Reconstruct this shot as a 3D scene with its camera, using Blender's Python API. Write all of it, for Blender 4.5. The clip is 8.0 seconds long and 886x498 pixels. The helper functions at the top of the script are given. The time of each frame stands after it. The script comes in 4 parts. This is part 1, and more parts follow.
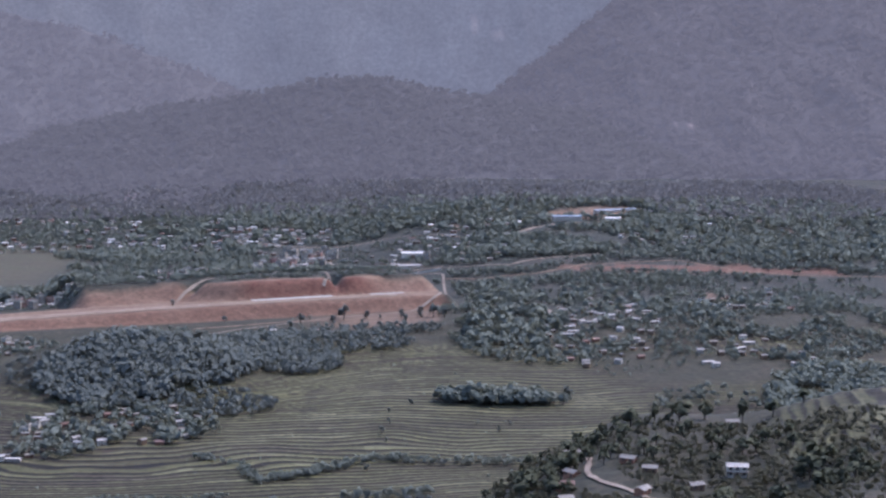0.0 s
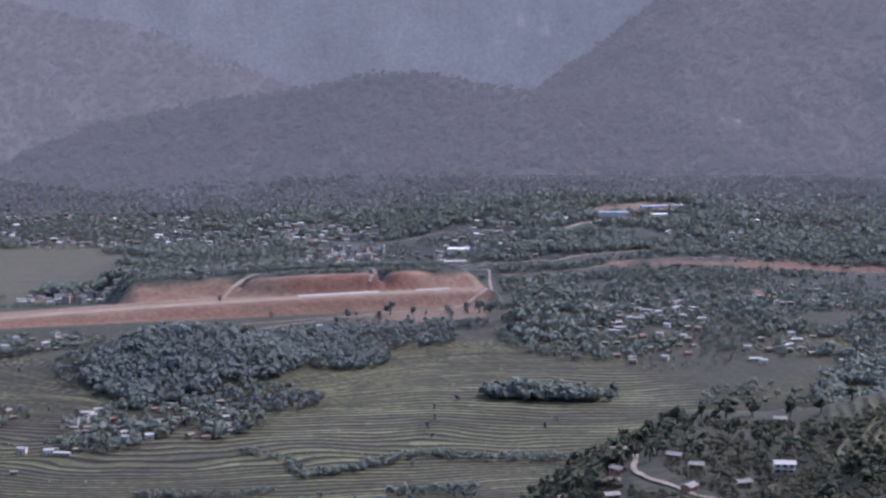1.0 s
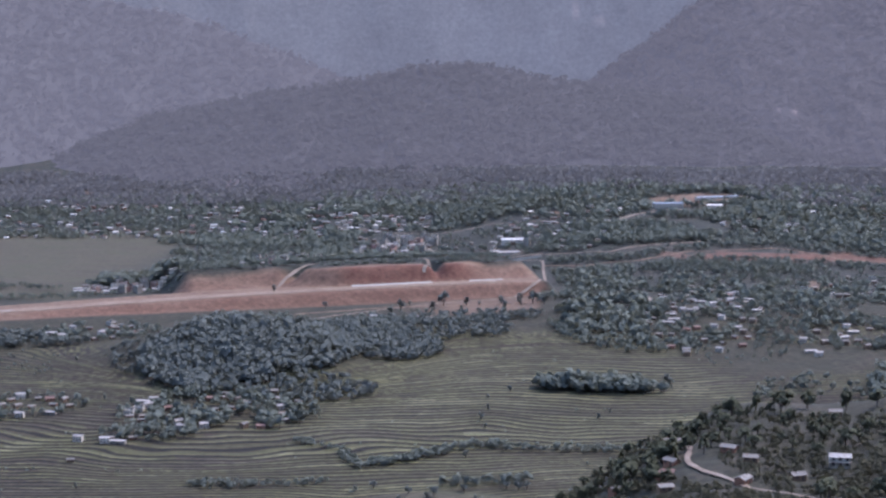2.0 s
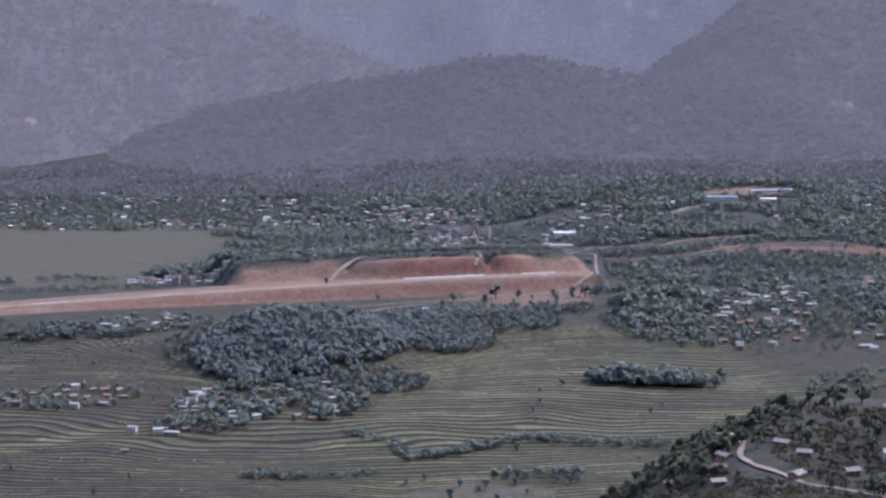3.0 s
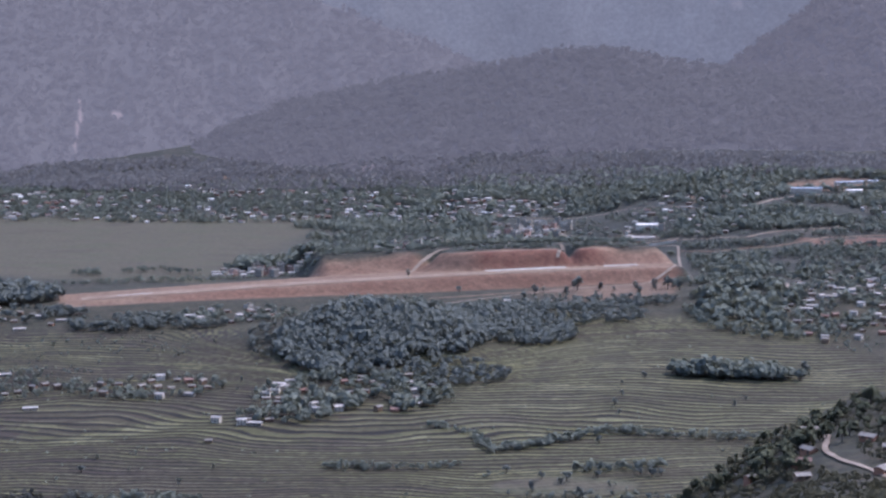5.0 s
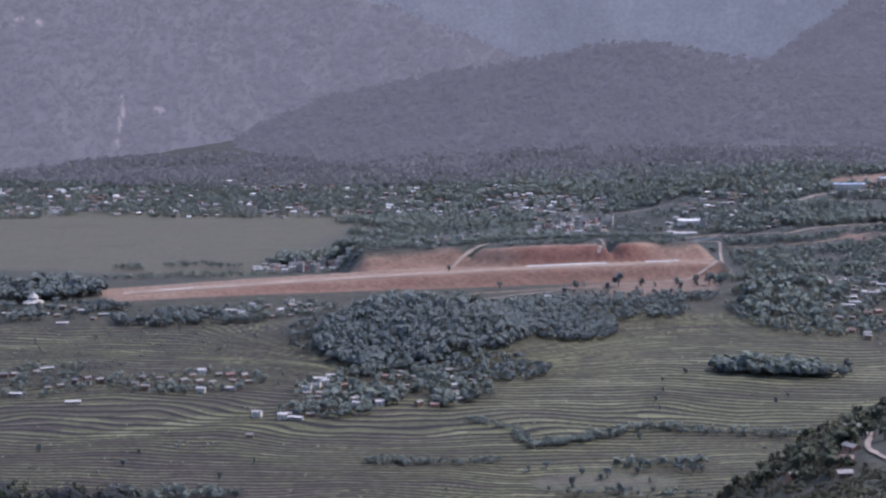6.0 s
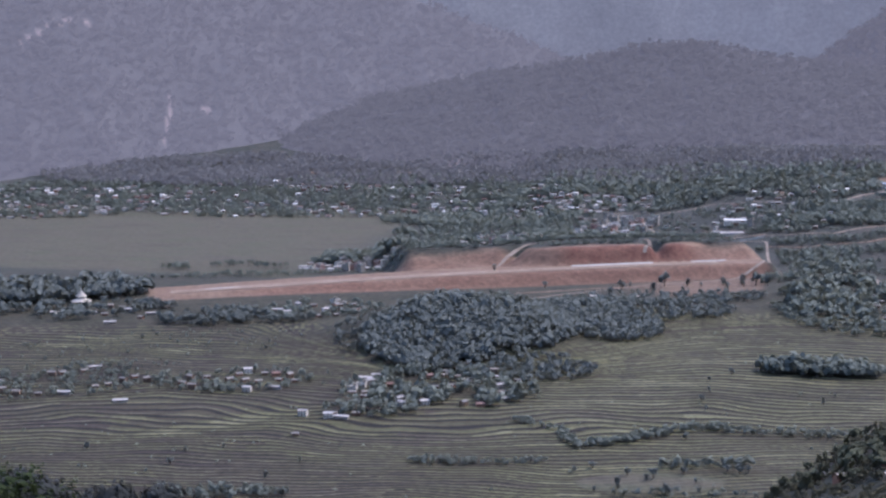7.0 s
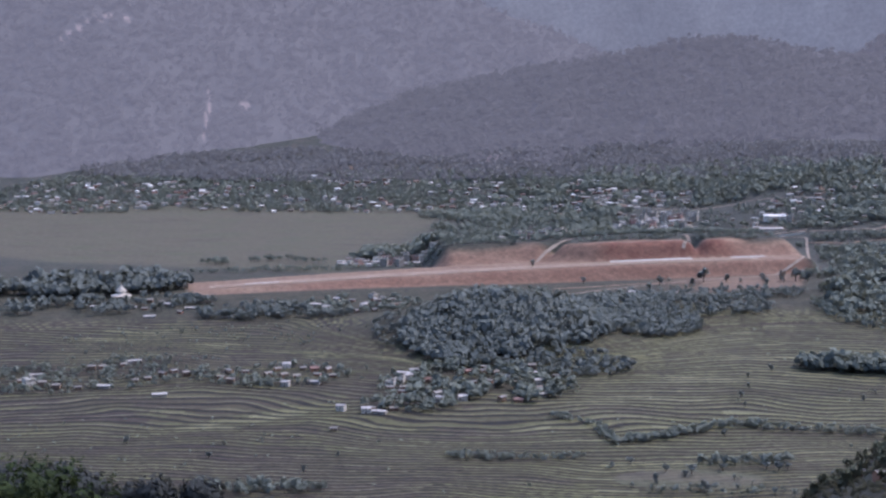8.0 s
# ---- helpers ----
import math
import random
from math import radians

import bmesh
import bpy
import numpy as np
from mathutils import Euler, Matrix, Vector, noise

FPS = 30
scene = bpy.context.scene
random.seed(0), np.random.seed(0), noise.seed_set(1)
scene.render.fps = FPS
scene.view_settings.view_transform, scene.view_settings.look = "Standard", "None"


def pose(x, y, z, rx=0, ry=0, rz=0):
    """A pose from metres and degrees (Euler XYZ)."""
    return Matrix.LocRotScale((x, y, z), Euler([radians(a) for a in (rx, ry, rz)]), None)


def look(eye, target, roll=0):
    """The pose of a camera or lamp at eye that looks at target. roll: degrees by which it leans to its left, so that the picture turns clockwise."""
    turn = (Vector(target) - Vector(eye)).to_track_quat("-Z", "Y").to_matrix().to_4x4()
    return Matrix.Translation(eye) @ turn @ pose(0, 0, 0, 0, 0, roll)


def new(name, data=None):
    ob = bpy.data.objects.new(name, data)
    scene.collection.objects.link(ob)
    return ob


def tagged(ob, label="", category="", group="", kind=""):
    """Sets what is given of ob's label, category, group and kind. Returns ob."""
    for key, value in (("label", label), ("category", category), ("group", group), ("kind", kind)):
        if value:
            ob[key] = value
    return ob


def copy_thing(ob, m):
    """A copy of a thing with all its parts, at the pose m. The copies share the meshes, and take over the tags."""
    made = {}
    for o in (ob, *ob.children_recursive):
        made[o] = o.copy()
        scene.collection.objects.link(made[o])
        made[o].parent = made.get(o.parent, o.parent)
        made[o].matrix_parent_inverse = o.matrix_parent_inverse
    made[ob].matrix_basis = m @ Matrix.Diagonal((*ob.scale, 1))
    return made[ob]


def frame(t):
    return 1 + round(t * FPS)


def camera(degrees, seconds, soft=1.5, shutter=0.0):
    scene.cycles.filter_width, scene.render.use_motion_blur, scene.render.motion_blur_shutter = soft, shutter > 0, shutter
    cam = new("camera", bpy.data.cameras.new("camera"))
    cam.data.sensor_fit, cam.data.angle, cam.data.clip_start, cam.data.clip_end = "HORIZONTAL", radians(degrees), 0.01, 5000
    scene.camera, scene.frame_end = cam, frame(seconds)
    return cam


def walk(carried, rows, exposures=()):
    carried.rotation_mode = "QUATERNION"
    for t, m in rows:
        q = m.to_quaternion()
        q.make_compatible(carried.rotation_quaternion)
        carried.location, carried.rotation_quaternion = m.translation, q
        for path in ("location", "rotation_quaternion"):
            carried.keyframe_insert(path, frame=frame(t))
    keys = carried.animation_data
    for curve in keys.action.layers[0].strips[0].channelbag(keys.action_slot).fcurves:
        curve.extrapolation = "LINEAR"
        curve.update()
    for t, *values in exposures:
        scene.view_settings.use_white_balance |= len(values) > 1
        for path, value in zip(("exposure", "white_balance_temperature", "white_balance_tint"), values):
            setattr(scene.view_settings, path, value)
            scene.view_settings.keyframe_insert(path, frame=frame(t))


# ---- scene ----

EYE = 280.0
cam = camera(29.85, 8.0, soft=2.6)
# seconds, pan to the left, tilt, lean to the left
ROWS = [
    (0.0, -6.781, -5.634, 0.343),
    (0.5, -6.100, -5.666, 0.279),
    (1.0, -5.183, -5.785, 0.257),
    (1.5, -4.270, -5.950, 0.255),
    (3.0, -1.519, -6.366, 0.177),
    (3.5, -0.760, -6.433, 0.128),
    (4.0, 0.000, -6.500, -0.026),
    (4.5, 0.654, -6.554, -0.073),
    (6.0, 2.729, -6.799, -0.165),
    (6.5, 3.477, -6.802, -0.158),
    (7.0, 4.306, -6.808, -0.285),
    (7.5, 5.000, -6.851, -0.362),
    (8.0, 5.633, -6.961, -0.365),
]
walk(cam, [(t, pose(0, 0, EYE, 90 + tilt, 0, pan) @ pose(0, 0, 0, 0, 0, lean)) for t, pan, tilt, lean in ROWS],
     [(0.0, 1.79, 5700, 28), (8.0, 1.79, 5700, 28)])

# ---- light: a hazy, overcast day ----
world = bpy.data.worlds.new("hazy_sky")
scene.world = world
world.use_nodes = True
wn = world.node_tree
sky = wn.nodes.new("ShaderNodeTexSky")
sky.sky_type, sky.sun_disc = "NISHITA", False
sky.sun_elevation, sky.sun_rotation = radians(48), radians(60)
sky.altitude, sky.dust_density = 900, 4.0
wn.links.new(sky.outputs[0], wn.nodes["Background"].inputs[0])
wn.nodes["Background"].inputs[1].default_value = 0.13
lamp = bpy.data.lights.new("sun", "SUN")
lamp.energy, lamp.angle, lamp.color = 0.7, radians(20), (1.0, 0.95, 0.88)
sun = new("sun", lamp)
sun.matrix_world = look((900, 500, 1500), (0, 0, 0))


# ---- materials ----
# colour of the haze that distant hills and woods are made to emit
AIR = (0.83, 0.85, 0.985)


def nodes_of(name, rough=0.9, spec=0.2):
    m = bpy.data.materials.new(name)
    m.use_nodes = True
    b = m.node_tree.nodes["Principled BSDF"]
    b.inputs["Roughness"].default_value = rough
    b.inputs["Specular IOR Level"].default_value = spec
    return m, m.node_tree, b


def ramp(nt, fac, stops):
    n = nt.nodes.new("ShaderNodeValToRGB")
    while len(n.color_ramp.elements) < len(stops):
        n.color_ramp.elements.new(0.5)
    for e, (p, c) in zip(n.color_ramp.elements, stops):
        e.position, e.color = p, (*c, 1)
    nt.links.new(fac, n.inputs[0])
    return n.outputs[0]


def noise_tex(nt, scale, detail=4, rough=0.6, stretch=(1, 1, 1), space="Object"):
    co = nt.nodes.new("ShaderNodeTexCoord")
    mp = nt.nodes.new("ShaderNodeMapping")
    mp.inputs["Scale"].default_value = stretch
    n = nt.nodes.new("ShaderNodeTexNoise")
    n.inputs["Scale"].default_value, n.inputs["Detail"].default_value = scale, detail
    n.inputs["Roughness"].default_value = rough
    nt.links.new(co.outputs[space], mp.inputs[0])
    nt.links.new(mp.outputs[0], n.inputs["Vector"])
    return n.outputs["Fac"]


def mixed(nt, fac, a, b, mode="MIX"):
    n = nt.nodes.new("ShaderNodeMix")
    n.data_type, n.blend_type = "RGBA", mode
    for sock, v in ((n.inputs[0], fac), (n.inputs[6], a), (n.inputs[7], b)):
        if isinstance(v, (tuple, float, int)):
            sock.default_value = (*v, 1) if isinstance(v, tuple) else v
        else:
            nt.links.new(v, sock)
    return n.outputs[2]


def calc(nt, op, a, b=0.0, c=0.0):
    n = nt.nodes.new("ShaderNodeMath")
    n.operation = op
    for sock, v in zip(n.inputs, (a, b, c)):
        if isinstance(v, (float, int)):
            sock.default_value = v
        else:
            nt.links.new(v, sock)
    return n.outputs[0]


def attr(nt, name):
    n = nt.nodes.new("ShaderNodeAttribute")
    n.attribute_name = name
    return n.outputs["Fac"]


def bumped(nt, b, h, strength, dist):
    n = nt.nodes.new("ShaderNodeBump")
    n.inputs["Strength"].default_value, n.inputs["Distance"].default_value = strength, dist
    nt.links.new(h, n.inputs["Height"])
    nt.links.new(n.outputs[0], b.inputs["Normal"])


def soil_mat(name, dark, mid, light, scale=0.05, rough=0.92, bump=0.4, fine=0.9):
    """Two scales of mottling over three tones."""
    m, nt, b = nodes_of(name, rough)
    a = ramp(nt, noise_tex(nt, scale, 5), [(0.3, dark), (0.5, mid), (0.7, light)])
    g = ramp(nt, noise_tex(nt, fine, 3), [(0.3, (0.72, 0.72, 0.72)), (0.7, (1.15, 1.15, 1.15))])
    nt.links.new(mixed(nt, 1.0, a, g, "MULTIPLY"), b.inputs["Base Color"])
    bumped(nt, b, noise_tex(nt, fine, 4), bump, 0.3)
    return m


def leaf_mat(name, dark, light, scale=0.35, air=None):
    """Foliage: tone by clump, by tree and by a coarse drift over the land."""
    m, nt, b = nodes_of(name, 0.95, 0.05)
    geo = nt.nodes.new("ShaderNodeNewGeometry")
    info = nt.nodes.new("ShaderNodeObjectInfo")
    isl = calc(nt, "MULTIPLY_ADD", geo.outputs["Random Per Island"], 0.55, calc(nt, "MULTIPLY", info.outputs["Random"], 0.45))
    drift = noise_tex(nt, 0.004, 3)
    fac = calc(nt, "ADD", calc(nt, "MULTIPLY", isl, 0.7), calc(nt, "MULTIPLY", drift, 0.4))
    c = ramp(nt, fac, [(0.1, dark), (0.9, light)])
    g = ramp(nt, noise_tex(nt, scale, 3), [(0.3, (0.86, 0.87, 0.86)), (0.7, (1.09, 1.08, 1.05))])
    nt.links.new(mixed(nt, 1.0, c, g, "MULTIPLY"), b.inputs["Base Color"])
    # lean the shading towards the sky: evens out light and shade within a crown
    lean = nt.nodes.new("ShaderNodeMix")
    lean.data_type = "VECTOR"
    lean.inputs[0].default_value = 0.92
    lean.inputs[5].default_value = (0, 0, 1)
    nt.links.new(geo.outputs["Normal"], lean.inputs[4])
    nt.links.new(lean.outputs[1], b.inputs["Normal"])
    # air: haze of the distance put into the leaves as a faint glow
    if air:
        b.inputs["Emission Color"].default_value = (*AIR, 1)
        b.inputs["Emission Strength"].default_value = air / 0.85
    tl = nt.nodes.new("ShaderNodeBsdfTranslucent")
    mx = nt.nodes.new("ShaderNodeMixShader")
    mx.inputs[0].default_value = 0.15
    nt.links.new(b.inputs["Base Color"].links[0].from_socket, tl.inputs[0])
    nt.links.new(b.outputs[0], mx.inputs[1])
    nt.links.new(tl.outputs[0], mx.inputs[2])
    nt.links.new(mx.outputs[0], nt.nodes["Material Output"].inputs[0])
    return m


# ---- the lie of the land ----
# <land>
def smooth(a, b, t):
    t = np.clip((t - a) / (b - a), 0, 1)
    return t * t * (3 - 2 * t)


def vnoise(x, y, seed):
    xi, yi = np.floor(x), np.floor(y)
    fx, fy = x - xi, y - yi
    fx, fy = fx * fx * (3 - 2 * fx), fy * fy * (3 - 2 * fy)

    def h(i, j):
        v = np.sin(i * 127.1 + j * 311.7 + seed * 74.7) * 43758.5453
        return v - np.floor(v)
    a = h(xi, yi) * (1 - fx) + h(xi + 1, yi) * fx
    b = h(xi, yi + 1) * (1 - fx) + h(xi + 1, yi + 1) * fx
    return (a * (1 - fy) + b * fy) * 2 - 1


def fbm(x, y, seed, octaves=4):
    v, amp = 0.0, 1.0
    for k in range(octaves):
        v = v + amp * vnoise(x * 2 ** k, y * 2 ** k, seed + k)
        amp *= 0.5
    return v / 1.9


def bump(x, y, cx, cy, rx, ry, turn=0.0):
    c, s = math.cos(radians(turn)), math.sin(radians(turn))
    dx, dy = x - cx, y - cy
    u, v = (dx * c + dy * s) / rx, (-dx * s + dy * c) / ry
    return np.exp(-(u * u + v * v))


def smax(a, b, k):
    h = np.clip(0.5 + 0.5 * (a - b) / k, 0, 1)
    return b + (a - b) * h + k * h * (1 - h)


STRIP_A, STRIP_B = (-474.0, 1884.0), (244.0, 2080.0)
STRIP_LEN = math.hypot(STRIP_B[0] - STRIP_A[0], STRIP_B[1] - STRIP_A[1])
STRIP_U = ((STRIP_B[0] - STRIP_A[0]) / STRIP_LEN, (STRIP_B[1] - STRIP_A[1]) / STRIP_LEN)


def strip_coords(x, y):
    """Along the airstrip from its low end, and across it (away from the hill is minus)."""
    dx, dy = x - STRIP_A[0], y - STRIP_A[1]
    return dx * STRIP_U[0] + dy * STRIP_U[1], -dx * STRIP_U[1] + dy * STRIP_U[0]


def strip_level(s):
    """The airstrip climbs, steeply at first, from its low end."""
    return 0.5 + 17 * (1 - (1 - np.clip(s / STRIP_LEN, 0, 1)) ** 2)


def bank_foot(s):
    return 55 - 30 * smooth(380, 500, s)


def base_land(x, y):
    r = np.hypot(x, y)
    az = np.degrees(np.arctan2(x, y))
    z = -0.05 * np.clip(1890 - y, 0, 950) + 1.2 * fbm(x / 180, y / 180, 3)
    # the slope behind the airstrip
    start = 2780 - 620 * smooth(100, 420, x) - 230 * smooth(-100, 0, x) * (1 - smooth(100, 420, x))
    rise = np.clip(y - start, 0, None)
    z = z + 0.098 * np.clip(rise, 0, 900) + 0.02 * np.clip(rise, 0, 260) * fbm(x / 130, y / 130, 11)
    # wooded knoll
    z = z + 36 * bump(x, y, -112, 1650, 115, 88, -8) + 14 * bump(x, y, 30, 1760, 120, 60, 10)
    z = z + 10 * bump(x, y, 480, 1900, 260, 160)
    # the hillside below the camera and its spur
    near = 278.4 - 0.312 * r - 6 * smooth(0, 60, r) + 19 * bump(x, y, -150, 425, 120, 70, 18) 
    spur = np.where(r < 350, 278.4 - 0.285 * r, 178.65 - 0.1962 * (r - 350))
    spur = np.where(r > 600, 129.6 - 0.008 * (r - 600), spur) + 12 * smooth(17, 22, az) * smooth(350, 600, r) - 5 * smooth(700, 780, r) * (1 - smooth(16, 20, az)) - 190 * smooth(790, 1120, r)
    w = smooth(1.5, 14.5, az) * (1 - smooth(60, 100, az))
    hill = near * (1 - w) + spur * w + 3.0 * fbm(x / 60, y / 60, 5) * smooth(60, 250, r)
    behind = 278 + 0.25 * np.clip(-y, 0, 900)
    hill = np.where(y < 0, np.maximum(hill, behind * smooth(0, 60, -y) + hill * (1 - smooth(0, 60, -y))), hill)
    return smax(z, hill, 8)


def lay_airstrip(x, y, z):
    s, t = strip_coords(x, y)
    level, foot = strip_level(s), bank_foot(s)
    inside = smooth(-14, 6, s) * (1 - smooth(STRIP_LEN + 2, STRIP_LEN + 20, s))
    # the cut bank behind, and the shelf above it
    cut = smooth(284, 316, s) * (1 - smooth(STRIP_LEN - 6, STRIP_LEN + 40, s))
    ramp_a = 0.75 * np.exp(-((s - 428 - 0.9 * (t - 55)) / 14) ** 2)
    ramp_b = 0.65 * np.exp(-((s - 621) / 8) ** 2)
    gaps = (ramp_a + ramp_b) * (1 - smooth(70, 95, t))
    wide = 44 - 26 * smooth(400, 500, s) + 26 * smooth(640, 690, s)
    top = level + 19.5 - 3.0 * smooth(640, 720, s) + 1.2 * fbm(x / 35, y / 35, 43)
    face = level + (top - level) * smooth(foot, foot + wide, t) * (1 - gaps)
    z = z + np.clip(face - z, 0, None) * cut * smooth(foot - 6, foot, t) * (1 - smooth(95, 400, t))
    on = inside * smooth(-38, -15, t) * (1 - smooth(foot - 4, foot + 4, t) * (1 - cut) - smooth(foot - 4, foot + 1, t) * cut)
    return z * (1 - on) + level * on


def field_mask(x, y):
    m = smooth(1060, 1130, y) * (1 - smooth(1730, 1790, y - 0.1 * x))
    m = m * (1 - smooth(0.25, 0.6, bump(x, y, -112, 1668, 150, 110, -8)))
    m = m * (1 - smooth(330, 420, x + 0.25 * (y - 1600)) * (1 - 0.9 * smooth(-0.05, 0.12, fbm(x / 110, y / 110, 83, 2))))
    shoulder = smooth(0.32, 0.345, x / np.maximum(y, 1)) * smooth(600, 640, y) * (1 - smooth(800, 840, y)) * (1 - smooth(0.6, 0.7, x / np.maximum(y, 1)))
    return np.maximum(m, 0.65 * shoulder)


def earth_mask(x, y):
    s, t = strip_coords(x, y)
    m = smooth(-16, -6, s) * (1 - smooth(STRIP_LEN + 6, STRIP_LEN + 26, s)) * smooth(-42, -33, t) * (1 - smooth(50, 60, t))
    cut = smooth(258, 276, s) * (1 - smooth(STRIP_LEN - 4, STRIP_LEN + 14, s)) * smooth(20, 30, t) * (1 - smooth(74, 92, t + 22 * fbm(x / 40, y / 40, 8) + 22 * smooth(420, 500, s)))
    low = smooth(500, 620, s) * (1 - smooth(STRIP_LEN, STRIP_LEN + 30, s)) * smooth(-150, -128, t + 60 * fbm(x / 50, y / 50, 9, 5)) * (1 - smooth(-50, -32, t))
    school = 0.9 * smooth(0.35, 0.6, bump(x, y, 600, 2800, 105, 62, 20) + 0.25 * fbm(x / 40, y / 40, 15))
    yard = 0.8 * smooth(0.35, 0.55, bump(x, y, 190, 2470, 75, 55) + 0.3 * fbm(x / 30, y / 30, 17))
    slip = 0.7 * smooth(0.42, 0.6, bump(x, y, 640, 2330, 250, 32, -8) + 0.5 * fbm(x / 38, y / 30, 19))
    slip = np.maximum(slip, 0.7 * smooth(0.5, 0.7, bump(x, y, 620, 2120, 22, 70) + 0.2 * fbm(x / 25, y / 25, 23)))
    for q in ((-500, 3222, 42, 16), (-310, 3224, 26, 14), (867, 2626, 45, 26), (973, 2601, 22, 30), (346, 2705, 16, 30), (422, 2844, 60, 10), (689, 3000, 50, 12), (184, 2948, 18, 26), (150, 1930, 60, 30), (-95, 1528, 14, 12), (-60, 1455, 13, 9)):
        slip = np.maximum(slip, 0.75 * smooth(0.4, 0.62, bump(x, y, *q) + 0.3 * fbm(x / 30, y / 30, 29)))
    end = 1 - smooth(-6, 8, x - 0.1175 * y + 3 * fbm(x / 20, y / 20, 13))
    return np.clip(np.maximum(np.maximum(np.maximum(m, cut), 0.7 * low) * end, np.maximum(np.maximum(school, yard), slip)), 0, 1)


def bank_mask(x, y):
    """Freshly cut faces of deep red soil."""
    s, t = strip_coords(x, y)
    w = 3 * fbm(x / 25, y / 25, 27)
    cut = smooth(270, 290, s) * (1 - smooth(STRIP_LEN - 10, STRIP_LEN + 6, s)) * smooth(bank_foot(s) - 1, bank_foot(s) + 3, t) * (1 - smooth(46, 54, t + w - 30 * (1 - smooth(400, 500, s)))) * (0.3 + 0.7 * smooth(470, 520, s)) * (1 - 0.6 * smooth(640, 690, s))
    low = smooth(60, 140, s) * (1 - smooth(STRIP_LEN - 6, STRIP_LEN + 6, s)) * smooth(-40, -34, t + w) * (1 - smooth(-20, -14, t + w)) * 0.5
    slip = 0.7 * smooth(0.4, 0.62, bump(x, y, 640, 2330, 260, 34, -8) + 0.5 * fbm(x / 38, y / 30, 19))
    return np.maximum(np.maximum(cut, low), slip)


def dry_mask(x, y):
    m = smooth(1920, 1960, y + 0.25 * x + 30 * fbm(x / 120, y / 120, 31)) * (1 - smooth(2800, 2900, y + 40 * fbm(x / 150, y / 100, 33)))
    m = m * (1 - smooth(-330, -230, x + 40 * fbm(x / 90, y / 90, 35) + 0.1 * (2500 - y)))
    return np.maximum(m, smooth(0.42, 0.5, bump(x, y, 62, 1196, 62, 26, 4) + 0.08 * fbm(x / 30, y / 30, 39)))


def steps(v):
    """Counts terraces up to a level: the steps grow taller up the valley."""
    return np.log(np.maximum(0.37 + 0.010 * (v + 36), 0.16)) / 0.010


def step_level(n):
    return (np.exp(0.010 * n) - 0.37) / 0.010 - 36


def swell(x, y):
    """Low swells and tongues of land that bend the terrace lines."""
    q = 2.6 * fbm(x / 330, y / 240, 51, 2) + 0.9 * fbm(x / 120, y / 120, 53, 2) + 0.3 * fbm(x / 52, y / 40, 57, 2)
    return q + 1.5 * bump(x, y, -110, 1312, 130, 62) + 0.55 * bump(x, y, -330, 1325, 120, 40, 32) + 0.6 * bump(x, y, -490, 1640, 130, 45, 26)


def land(x, y):
    x, y = np.asarray(x, float), np.asarray(y, float)
    z = lay_airstrip(x, y, base_land(x, y))
    m = field_mask(x, y) * (1 - earth_mask(x, y))
    q = z + swell(x, y)
    n = np.floor(steps(q))
    f = steps(q) - n
    lip = 0.1 * (1 - smooth(0.0, 0.18, f)) * (0.6 + 0.5 * vnoise(x / 60, n * 3.7, 61))
    terr = step_level(n + smooth(0.66, 0.98, f)) + lip + (z - q)
    return z * (1 - m) + terr * m


def height(x, y):
    return float(land(x, y))
def relief(x, y, seed):
    """Spurs and gullies that run down a hillside."""
    warp = 90 * fbm(x / 300, y / 300, seed, 3)
    spurs = 1 - 2 * np.abs(vnoise((x + warp) / 210, (y + warp) / 520, seed + 5))
    small = 1 - 2 * np.abs(vnoise((x + warp) / 80, (y - warp) / 170, seed + 9))
    return 0.62 * spurs + 0.25 * small + 0.3 * fbm(x / 45, y / 45, seed + 3, 3)


def hump(y, foot, top, back):
    return np.clip((y - foot) / (top - foot), 0, 1) ** 1.1 * (1 - smooth(top, back, y))


def near_hill(x, y):
    """The wooded hill behind the village."""
    crest = np.interp(x, [-1100, -800, -480, -215, 40, 160, 260, 360, 450, 620, 900, 1150, 1400, 1900], [20, 90, 160, 218, 255, 284, 291, 284, 264, 236, 214, 205, 200, 200])
    body = crest * hump(y, 3060 - 0.12 * np.clip(x, 0, 900) - 0.2 * np.clip(x - 900, 0, 900), 3900, 4250)
    return body + 15 * relief(x, y, 101) * smooth(0, 120, body) * (1 - 0.7 * smooth(3650, 3850, y)) - 12 * (1 - smooth(0, 40, body))


def left_hill(x, y):
    """The long ridge that comes down from the left."""
    crest = np.interp(x, [-2000, -1200, -690, -500, -330, -180, -30, 60, 300], [900, 720, 478, 432, 390, 330, 262, 228, 120])
    body = crest * hump(y, 3020 + 0.9 * np.clip(x + 1100, 0, 700), 4400, 4620)
    return body + 26 * relief(x, y, 131) * smooth(0, 160, body) * (1 - 0.8 * smooth(4150, 4380, y)) - 12 * (1 - smooth(0, 40, body))


def right_hill(x, y):
    """The mountainside that fills the distance on the right."""
    az = np.degrees(np.arctan2(x, y))
    r = np.hypot(x, y)
    body = 0.42 * np.clip(r - 3350 - 350 * (1 - smooth(6, 14, az)), 0, None) * smooth(1.5, 15.5, az) * (1 + 0.25 * (1 - smooth(6, 14, az)))
    return body + 30 * relief(x, y, 161) * smooth(0, 200, body) - 12 * (1 - smooth(0, 40, body))


def far_hill(x, y):
    """The range that closes the valley."""
    r = np.hypot(x, y)
    body = 120 + 1.55 * np.clip(r - 4480, 0, None)
    return body + 14 * relief(x, y, 191)
# </land>


